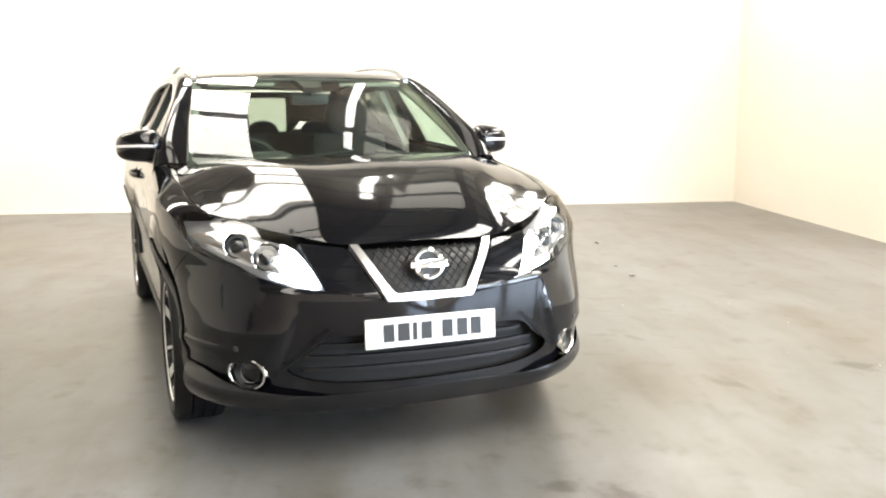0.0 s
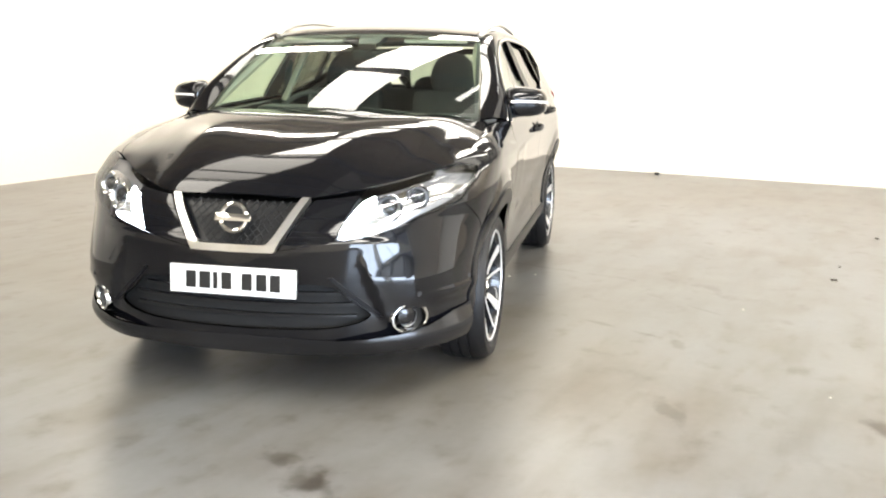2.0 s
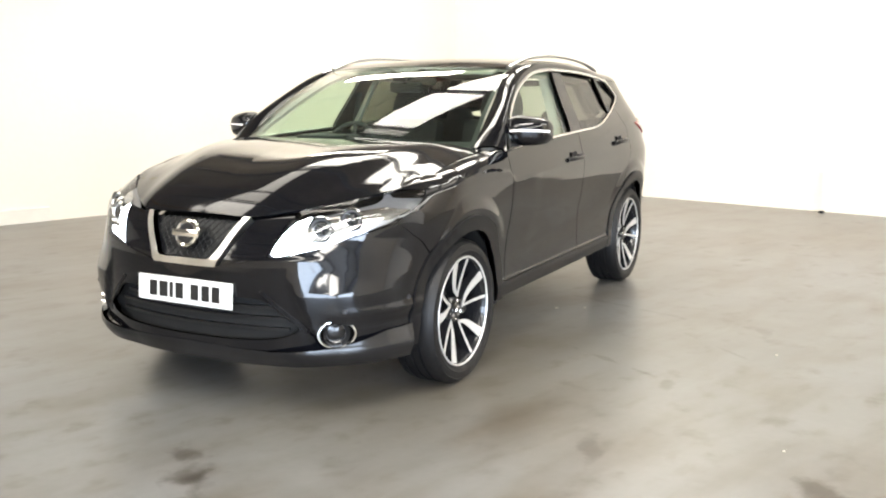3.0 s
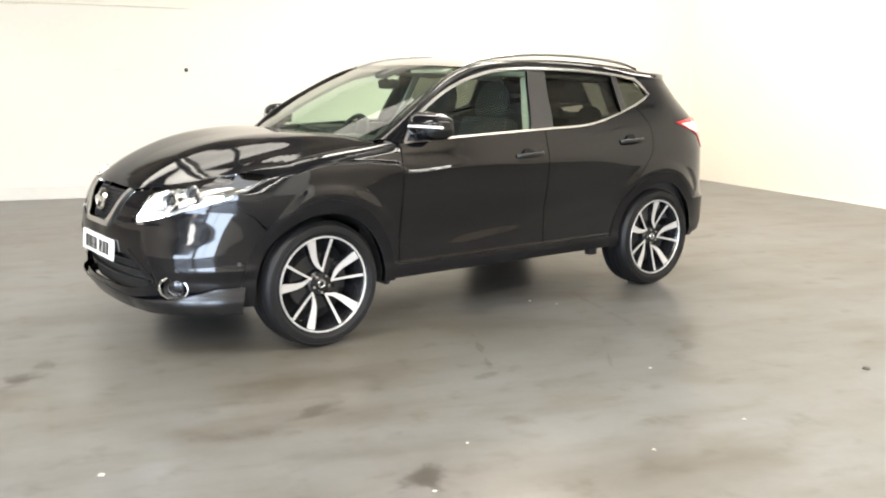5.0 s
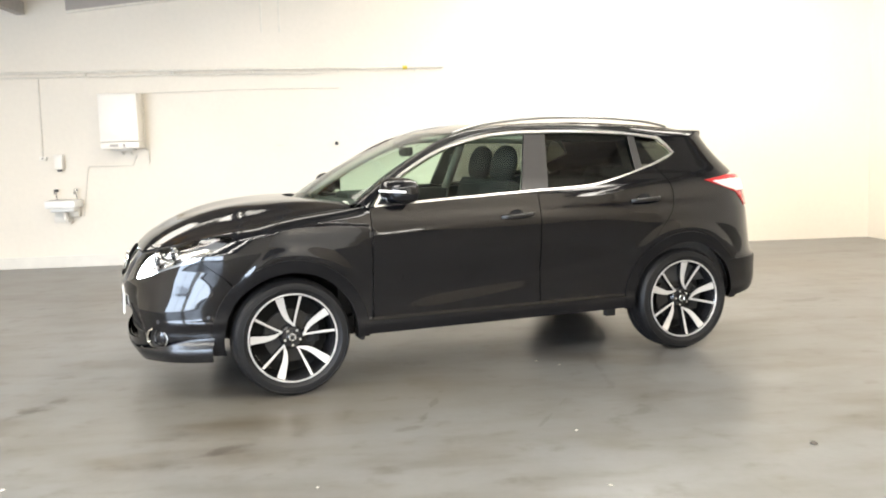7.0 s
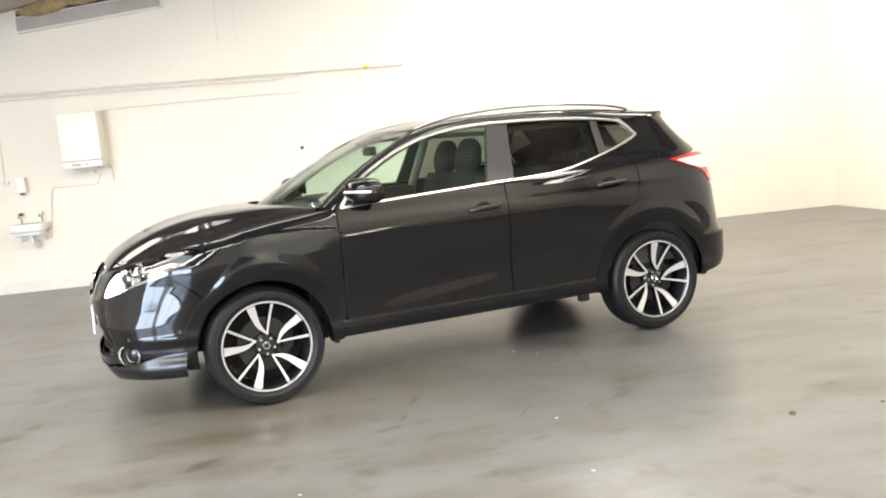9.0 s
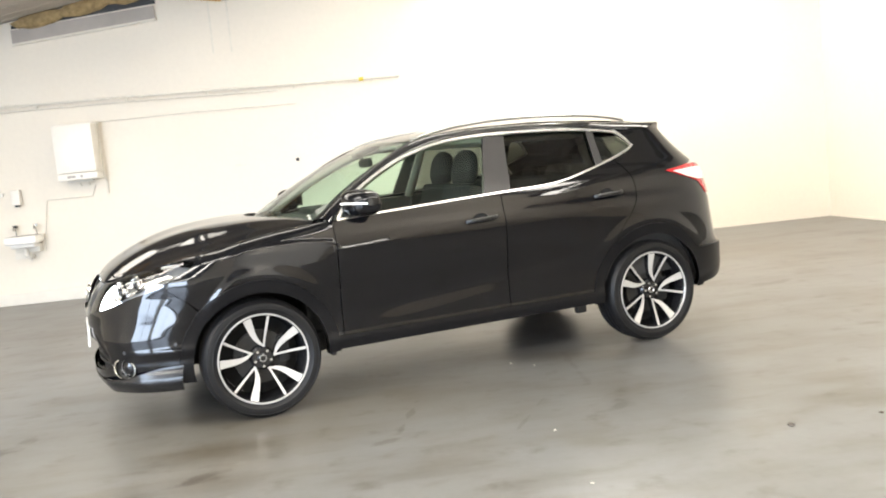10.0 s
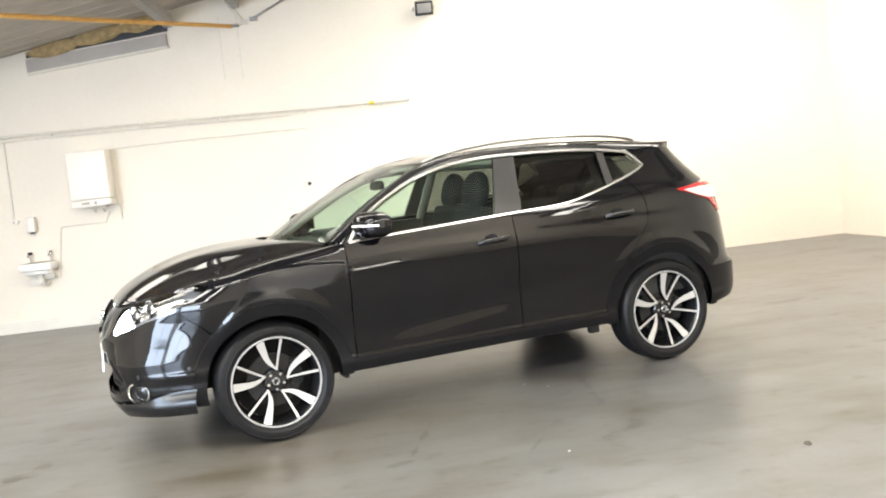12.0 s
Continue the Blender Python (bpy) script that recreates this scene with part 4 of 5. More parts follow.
    outline = [(0.515, 1.085), (0.545, above_belt(0.545)), (0.60, below_top(0.60)), (0.575, 1.165)]
    patch("mirror_mount", [outline], F, "dark", car, 0.02, -0.004, 0.05, 0.05)
    # bright strip round the windows
    lower = [(x, float(belt_f(x)) + 0.011) for x in np.linspace(0.53, 2.62, 50)]
    upper = [(x, float(top_f(x)) - 0.016) for x in np.linspace(2.52, 0.60, 46)]
    strip = [(0.515, 1.066)] + BELT[1:] + [(2.672, 1.322), (2.545, 1.436)] + TOP[::-1][1:] + [(0.515, 1.085)]
    hole = lower + [(2.642, 1.322), (2.535, 1.412)] + upper + [(0.545, 1.10)]
    patch("window_trim", [strip, hole], F, "silver", car, 0.012, 0.003, 0.06, 0.06, "bright chrome strip round the side windows")
    # roof side: from the windscreen pillar back to the spoiler
    edge_in = rounded([(0.40, 0.735, 1.078), (0.73, 0.680, 1.285), (1.12, 0.612, 1.486), (1.7, 0.605, 1.526), (2.3, 0.590, 1.510), (2.75, 0.565, 1.475), (2.98, 0.545, 1.462)], 8)
    pts = [(0.475, 1.06), (0.575, 1.174), (0.727, 1.276), (0.963, 1.390), (1.225, 1.466), (1.468, 1.491), (1.66, 1.495), (2.0, 1.488), (2.32, 1.466), (2.55, 1.433), (2.75, 1.427), (2.95, 1.425)]
    edge_out = []
    for a, z in rounded(pts, 6):
        x, y = girth(s_rear_x(a, z), z)
        edge_out.append((float(x), float(y), z))
    ei, eo = np.array(edge_in), np.array(edge_out)

    def along(e, t):
        k = np.linspace(0, 1, len(e))
        d = np.concatenate(([0], np.cumsum(np.linalg.norm(np.diff(e, axis=0), axis=1))))
        d /= d[-1]
        return np.stack([np.interp(t, d, e[:, i]) for i in range(3)], -1)

    def rail_side(t, w, ei=ei, eo=eo, sign=sign):
        p = along(eo, t) * (1 - w)[:, None] + along(ei, t) * w[:, None]
        bulge = 4 * w * (1 - w) * 0.022
        p = p + np.stack([-0.2 * bulge * (t < 0.4), bulge * 0.8, bulge * 0.8], -1)
        p[:, 1] *= sign
        return p

    patch("roof_side", [[(0, 0), (1, 0), (1, 1), (0, 1)]], rail_side, "paint", car, 0.01, 0, 0.03, 0.12)

# bonnet, windscreen, roof
half = [(float(bonnet_front(y)) + 0.003, float(y)) for y in np.linspace(0.0, 0.725, 38)] + [(x, float(SIDE_Y(x))) for x in np.linspace(-0.405, 0.425, 26)] + [(float(bonnet_rear(y)) - 0.008, y) for y in (0.74, 0.6, 0.45, 0.3, 0.15, 0.0)]
patch("bonnet", [half + [(x, -y) for x, y in half[-2:0:-1]]], bonnet, "paint", car, 0.012, 0, 0.014, 0.04)


def windscreen(f, v):
    yb, yt = 0.728, 0.605
    y = f * (yb + (yt - yb) * v)
    x0, z0 = 0.20 + 0.215 * f ** 2, 1.088 - 0.004 * f ** 2
    x1, z1 = 1.075 + 0.055 * f ** 2, 1.505 - 0.017 * f ** 2
    bulge = 0.15 * v * (1 - v)
    return np.stack([x0 + (x1 - x0) * v - 0.45 * bulge, y, z0 + (z1 - z0) * v + 0.75 * bulge], -1)


def sq(u0, u1, v0, v1):
    return [(u0, v0), (u1, v0), (u1, v1), (u0, v1)]


patch("windscreen", [sq(-1, 1, 0, 1)], windscreen, "glass", car, 0.0, 0, 0.08, 0.08, "clear green-tinted windscreen")
patch("windscreen_border", [sq(-1, 1, -0.005, 1.005), sq(-0.972, 0.972, 0.05, 0.95)], windscreen, "dark", car, 0.004, -0.006, 0.08, 0.08)
patch("sensor_shroud", [[(-0.13, 1.0), (-0.08, 0.83), (0.08, 0.83), (0.13, 1.0)]], windscreen, "dark", car, 0.03, -0.008, 0.05, 0.05)


def cowl(f, v):
    y = f * 0.735
    x0, z0 = bonnet_rear(y) - 0.02, bonnet_z(bonnet_rear(y), y) - 0.022
    x1, z1 = 0.26 + 0.20 * f ** 2, 1.098 - 0.012 * f ** 2
    return np.stack([x0 + (x1 - x0) * v, y, z0 + (z1 - z0) * v], -1)


patch("cowl_panel", [sq(-1.02, 1.02, 0, 1)], cowl, "trim", car, 0.02, 0, 0.1, 0.4)
ROOF_Z = curve((1.05, 1.494), (1.25, 1.534), (1.6, 1.560), (2.0, 1.562), (2.4, 1.543), (2.8, 1.504), (3.03, 1.472))


def roof(x, f):
    edge = np.interp(x, [1.17, 1.7, 2.3, 2.75, 3.05], [0.612, 0.605, 0.590, 0.565, 0.540])
    x = x + 0.055 * f ** 2 * np.clip((1.6 - x) / 0.55, 0, 1) - 0.06 * f ** 2 * np.clip((x - 2.6) / 0.42, 0, 1)
    return np.stack([x, f * edge, ROOF_Z(x) - 0.026 * np.abs(f) ** 2.2], -1)


patch("roof_glass", [sq(1.075, 2.05, -0.94, 0.94)], roof, "blackglass", car, 0.01, 0.002, 0.08, 0.15, "black glass panoramic roof")
patch("roof_panel", [sq(1.07, 3.0, -1, 1), sq(1.074, 2.055, -0.943, 0.943)], roof, "paint", car, 0.012, 0, 0.08, 0.15)
for sign in (-1, 1):
    rail = part("roof_rail", tubed(rounded([(1.12, sign * 0.602, 1.490), (1.25, sign * 0.604, 1.526), (1.45, sign * 0.604, 1.556), (1.75, sign * 0.604, 1.574), (2.1, sign * 0.597, 1.570), (2.4, sign * 0.588, 1.550), (2.58, sign * 0.582, 1.526), (2.70, sign * 0.578, 1.498)], 5), 0.016, 0.010, 10), "silver", car, "silver roof rail")
part("spoiler", tubed(rounded([(2.90, -0.57, 1.448), (2.985, -0.45, 1.458), (3.02, -0.2, 1.464), (3.03, 0, 1.466), (3.02, 0.2, 1.464), (2.985, 0.45, 1.458), (2.90, 0.57, 1.448)], 5), 0.07, 0.014, 10), "paint", car)

# nose


def nq(points):
    return [qy(y, z) for y, z in points]


head_low = [(0.39, 0.690), (0.50, 0.702), (0.62, 0.733), (0.71, 0.770)]
half = [(s_front_x(-0.50, 0.820) - S0, 0.818), (s_front_x(-0.375, 0.72) - S0, 0.720)] + [(x - S0, z) for x, z in arc(FW, 0.43, 136, 178, 12)] + [(s_front_x(-0.44, 0.30) - S0, 0.30)]
top_line = nq([(-y, z) for y, z in head_low[::-1]]) + nq([(-0.17, 0.643), (-0.01, 0.640), (0.01, 0.640), (0.17, 0.643)]) + nq(head_low)
outline = top_line + half + [(-q, z) for q, z in half[::-1]]
intake = nq(rounded([(-0.38, 0.515), (-0.2, 0.520), (-0.01, 0.522), (0.01, 0.522), (0.2, 0.520), (0.38, 0.515), (0.46, 0.455), (0.53, 0.395), (0.43, 0.352), (0.22, 0.336), (0.01, 0.332), (-0.01, 0.332), (-0.22, 0.336), (-0.43, 0.352), (-0.53, 0.395), (-0.46, 0.455)], 3, True))


def oval(y, z, ry, rz, n=28):
    return nq([(y + ry * math.cos(k * math.tau / n), z + rz * math.sin(k * math.tau / n)) for k in range(n)])


FOG = (0.664, 0.378)
patch("front_bumper", [outline, intake, oval(-FOG[0], FOG[1], 0.050, 0.044), oval(FOG[0], FOG[1], 0.050, 0.044)], nose, "paint", car, 0.012, 0, 0.025, 0.015, "black painted front bumper")
FLARE = curve((0.20, 0.026), (0.245, 0.032), (0.27, 0.036), (0.29, 0.036), (0.31, 0.032), (0.34, 0.019), (0.365, 0.007), (0.385, 0.002), (0.42, 0.0))


def lip(q, z):
    """The lower lip: the nose's foot, flared outwards round the corners."""
    p, e = nose(q, z), 0.004
    t = nose(q + e, z) - nose(q - e, z)
    n = np.stack([-t[..., 1], t[..., 0]], -1)
    n = n / np.maximum(np.linalg.norm(n, axis=-1, keepdims=True), 1e-9)
    k = np.clip((np.abs(q) - 0.36) / 0.26, 0, 1)
    p[..., :2] = p[..., :2] + n * (k * k * (3 - 2 * k) * FLARE(z))[..., None]
    return p


chin = [(s_front_x(-0.44, 0.25) - S0, 0.245), (s_front_x(-0.435, 0.38) - S0, 0.384), (s_front_x(-0.56, 0.37) - S0, 0.374)] + nq([(0.66, 0.322), (0.56, 0.312), (0.4, 0.297), (0.01, 0.306)])
low = nq([(0.60, 0.240), (0.3, 0.224), (0.01, 0.222)])
patch("chin_spoiler", [chin + [(-q, z) for q, z in chin[::-1]] + [(-q, z) for q, z in low] + low[::-1]], lip, "lip", car, 0.02, 0.004, 0.04, 0.012, "satin dark lower lip")
inner = [(s_front_x(-0.45, z) - S0, z) for z in (0.58, 0.42, 0.28)]
patch("intake_backing", [inner + [(-q, z) for q, z in inner[::-1]]], nose, "under", car, 0.01, -0.055, 0.08, 0.05)
for z, w in ((0.385, 0.48), (0.43, 0.48), (0.475, 0.42)):
    patch("intake_bar", [nq([(-w, z - 0.006), (-0.01, z - 0.012), (0.01, z - 0.012), (w, z - 0.006), (w, z + 0.006), (0.01, z), (-0.01, z), (-w, z + 0.006)])], nose, "grille", car, 0.02, -0.034, 0.08, 0.05)
for sign in (-1, 1):
    # crease trim beside the intake
    bar = nq([(sign * 0.375, 0.548), (sign * 0.39, 0.552), (sign * 0.575, 0.392), (sign * 0.556, 0.384)])
    patch("intake_blade", [bar], nose, "trim", car, 0.012, 0.004, 0.02, 0.02)
    c = nose(np.array([qy(sign * FOG[0], FOG[1])[0]]), np.array([FOG[1]]))[0]
    n3 = Vector((-0.73, sign * 0.68, -0.03)).normalized()
    m = Matrix.Translation(Vector(c) + n3 * -0.003) @ n3.to_track_quat("Y", "Z").to_matrix().to_4x4()
    fog = part("fog_lamp", lathe(bmesh.new(), [(0.0, -0.05), (0.03, -0.045), (0.052, -0.012), (0.055, 0.0)], 28, m), "dark", car, "fog lamp in a chrome ring")
    part("reflector", lathe(bmesh.new(), [(0.0, -0.04), (0.022, -0.036), (0.040, -0.016)], 28, m), "lampgrey", fog)
    part("lens", lathe(bmesh.new(), [(0.0, -0.008), (0.02, -0.010), (0.041, -0.018)], 28, m), "blackglass", fog)
    part("chrome_ring", lathe(bmesh.new(), [(0.052, -0.022), (0.0535, 0.001), (0.0565, 0.007), (0.0620, 0.006), (0.0655, -0.012)], 36, m @ Matrix.Diagonal((1.30, 1, 0.97, 1))), "chrome", fog)
# grille behind the bright vee
gr = nq([(-0.46, 0.862), (-0.40, 0.700), (-0.17, 0.648), (-0.01, 0.645), (0.01, 0.645), (0.17, 0.648), (0.40, 0.700), (0.46, 0.862), (0.27, 0.840), (0.01, 0.842), (-0.01, 0.842), (-0.27, 0.840)])
grille = patch("grille", [gr], nose, "grille", car, 0.01, -0.03, 0.05, 0.04, "black honeycomb grille")
def grille_mesh():
    """A lattice of thin slanting bars laid over the grille's curve."""
    bm = bmesh.new()
    for lean in (-1, 1):
        for k in range(-9, 10):
            pts = []
            for i in range(9):
                z = 0.665 + i * 0.020
                y = k * 0.034 + lean * (z - 0.745) * 0.9
                if abs(y) < 0.135 + (z - 0.66) * 0.56:
                    c = nose(np.array([qy(y if abs(y) > 1e-3 else 1e-3, z)[0]]), np.array([z]))[0]
                    pts.append((c[0] + 0.016, c[1], c[2]))
            if len(pts) > 1:
                tube(bm, pts, 0.0026, 0.0026, 5)
    part("mesh", bm, "under", grille)


grille_mesh()
for sign in (-1, 1):
    patch("grille_wing", [nq([(sign * 0.30, 0.835), (sign * 0.185, 0.648), (sign * 0.395, 0.694), (sign * 0.462, 0.855)])], nose, "paint", grille, 0.01, -0.004, 0.04, 0.03, "gloss black infill")
vee = nq([(-0.283, 0.838), (-0.168, 0.640), (-0.01, 0.636), (0.01, 0.636), (0.168, 0.640), (0.283, 0.838), (0.252, 0.838), (0.152, 0.680), (0.130, 0.667), (0.01, 0.664), (-0.01, 0.664), (-0.130, 0.667), (-0.152, 0.680), (-0.252, 0.838)])
patch("chrome_vee", [vee], nose, "silver", car, 0.03, 0.010, 0.03, 0.03, "bright chrome vee in the grille")


def badge():
    c = nose(np.array([0.001]), np.array([0.765]))[0]
    m = Matrix.Translation((c[0] - 0.015, 0, 0.765)) @ Vector((-1, 0, 0.28)).to_track_quat("Y", "Z").to_matrix().to_4x4()
    b = part("badge", lathe(bmesh.new(), [(0.043, 0.0), (0.045, 0.010), (0.052, 0.013), (0.060, 0.010), (0.063, 0.0)], 40, m), "chrome", car, "round chrome emblem")
    part("bar", box(bmesh.new(), 0, 0.010, 0, 0.148, 0.014, 0.030, 0.004, m), "chrome", b)
    part("backing", lathe(bmesh.new(), [(0.0, 0.002), (0.045, 0.002)], 30, m), "grille", b)


badge()


def number_plate():
    m = Matrix.LocRotScale((-0.895, 0, 0.523), Euler((0, radians(4), 0)), None)
    p = part("number_plate", boxed(0, 0, 0, 0.012, 0.52, 0.111, 0.004, m), "plate", car, "white front number plate with black bars")
    for y, w in ((0.170, 0.042), (0.112, 0.046), (0.068, 0.018), (0.022, 0.042), (-0.062, 0.042), (-0.122, 0.042), (-0.178, 0.042)):
        part("bar", boxed(-0.0072, y, 0.0, 0.002, w, 0.066, 0.0, m), "ink", p, smooth=False)


number_plate()
for sign in (-1, 1):
    for x, z in ((-0.46, 0.50), (-0.70, 0.475)):
        s = s_front_x(x, z)
        c = flank(sign)(np.array([s]), np.array([z]))[0]
        n3 = Vector((-0.5 if x > -0.6 else -0.75, sign * 0.8, 0)).normalized()
        m = Matrix.Translation(c) @ n3.to_track_quat("Y", "Z").to_matrix().to_4x4()
        part("parking_sensor", lathe(bmesh.new(), [(0.0, 0.003), (0.009, 0.003), (0.012, -0.002)], 14, m), "dark", car)


def headlamp(sign):
    def hq(points):
        out = []
        for kind, a, z in points:
            s = s_front_y(a, z) if kind == "y" else s_front_x(a, z)
            out.append((s, v_of(s, z)))
        return out
    F = wing(sign)
    cover = hq([("y", 0.392, 0.692), ("y", 0.50, 0.704), ("y", 0.62, 0.735), ("y", 0.71, 0.773), ("x", -0.50, 0.823), ("x", -0.39, 0.880), ("x", -0.302, 0.937), ("y", 0.735, 0.936), ("y", 0.68, 0.921), ("y", 0.60, 0.899), ("y", 0.475, 0.868)])
    hl = patch("headlamp", [cover], F, "lampglass", car, 0.0, 0.002, 0.04, 0.03, "lit headlamp behind a clear cover")
    patch("housing", [cover], F, "lampgrey", hl, 0.01, -0.045, 0.04, 0.03)
    # a mirrored tray at the inner end, edged by the lit boomerang
    tray = hq([("y", 0.405, 0.702), ("y", 0.50, 0.712), ("y", 0.58, 0.734), ("y", 0.545, 0.780), ("y", 0.545, 0.860), ("y", 0.490, 0.862)])
    patch("tray", [tray], F, "reflector", hl, 0.006, -0.036, 0.04, 0.03)
    lit = rounded(hq([("y", 0.410, 0.705), ("y", 0.49, 0.713), ("y", 0.580, 0.736), ("y", 0.572, 0.753), ("y", 0.500, 0.742), ("y", 0.488, 0.760), ("y", 0.522, 0.852), ("y", 0.494, 0.850), ("y", 0.452, 0.797)]), 3, True)
    patch("running_light", [lit], F, "beam", hl, 0.012, -0.018, 0.04, 0.03, "white lit running light")
    bezel = hq([("y", 0.60, 0.760), ("y", 0.70, 0.790), ("x", -0.40, 0.885), ("y", 0.74, 0.905), ("y", 0.62, 0.888), ("y", 0.56, 0.866), ("y", 0.53, 0.770)])
    patch("bezel", [bezel], F, "reflector", hl, 0.012, -0.034, 0.04, 0.03)
    for y, z, r in ((0.585, 0.806, 0.046), (0.680, 0.842, 0.041)):
        c = F(*[np.array([k]) for k in hq([("y", y, z)])[0]])[0]
        n3 = Vector((-0.92, sign * 0.35, 0.15)).normalized()
        m = Matrix.Translation(Vector(c) - n3 * 0.035) @ n3.to_track_quat("Y", "Z").to_matrix().to_4x4()
        part("projector", lathe(bmesh.new(), [(r + 0.010, 0.006), (r + 0.007, 0.016), (r, 0.010), (r * 0.85, -0.015), (0, -0.02)], 28, m), "chrome", hl)
        part("reflector", lathe(bmesh.new(), [(r * 0.98, 0.006), (r * 0.84, -0.006), (r * 0.70, -0.012)], 28, m), "lampgrey", hl)
        part("lens", lathe(bmesh.new(), [(r * 0.78, -0.008), (r * 0.66, 0.008), (r * 0.4, 0.017), (0, 0.020)], 28, m), "blackglass", hl)


headlamp(-1)
headlamp(1)

# tail
tg = [(q, z) for q, z in ((-0.435, 0.595), (0.435, 0.595), (0.435, 0.93), (0.44, 1.14), (0.50, 1.22), (0.47, 1.44), (-0.47, 1.44), (-0.50, 1.22), (-0.44, 1.14), (-0.435, 0.93))]
gate = patch("tailgate", [tg, sq(-0.38, 0.38, 1.13, 1.40)], rump, "paint", car, 0.012, 0, 0.06, 0.05)
patch("rear_glass", [sq(-0.385, 0.385, 1.125, 1.405)], rump, "rearglass", gate, 0.0, -0.006, 0.08, 0.06, "dark rear window")
rb = [(S1 - s_rear_x(3.03, 0.58), 0.582), (S1 - s_rear_x(3.06, 0.50), 0.50), (S1 - s_rear_x(3.07, 0.42), 0.42), (S1 - s_rear_x(3.07, 0.33), 0.325), (S1 - s_rear_x(3.25, 0.35), 0.345), (S1 - s_rear_x(3.40, 0.39), 0.385)]
patch("rear_bumper", [rb + [(-q, z) for q, z in rb[::-1]]], rump, "trim", car, 0.02, 0.003, 0.05, 0.04, "dark satin rear bumper")


def underbody():
    bm = boxed(1.32, 0, 0.37, 1.75, 1.60, 0.10, 0.03)
    box(bm, 1.32, 0, 0.36, 3.9, 1.02, 0.12, 0.03)
    box(bm, -0.62, 0, 0.40, 0.2, 1.1, 0.3, 0.03)
    box(bm, 0.35, 0, 0.65, 0.1, 1.5, 0.7, 0.02)
    part("underbody", bm, "under", car)
    for sign in (-1, 1):
        for c in (FW, RW):
            bm = bmesh.new()
            a = arc(c, 0.40, 185, -5, 22)
            r0 = [bm.verts.new((x, sign * 0.85, z)) for x, z in a]
            r1 = [bm.verts.new((x, sign * 0.52, z)) for x, z in a]
            for i in range(len(a) - 1):
                bm.faces.new((r0[i], r0[i + 1], r1[i + 1], r1[i]))
            bm.faces.new(r1)
            part("arch_liner", bm, "under", car)
        part("mud_flap", boxed(0.415, sign * 0.79, 0.310, 0.03, 0.14, 0.05, 0.01), "dark", car)
    part("exhaust", tubed([(1.6, 0.25, 0.31), (2.9, 0.45, 0.32), (3.3, 0.5, 0.34)], 0.06, 0.05), "disc", car)
    part("rear_axle", tubed([(2.66, -0.7, 0.30), (2.66, 0.7, 0.30)], 0.05), "under", car)
    part("jack_bracket", boxed(2.15, -0.74, 0.285, 0.07, 0.05, 0.07, 0.01), "disc", car)


underbody()


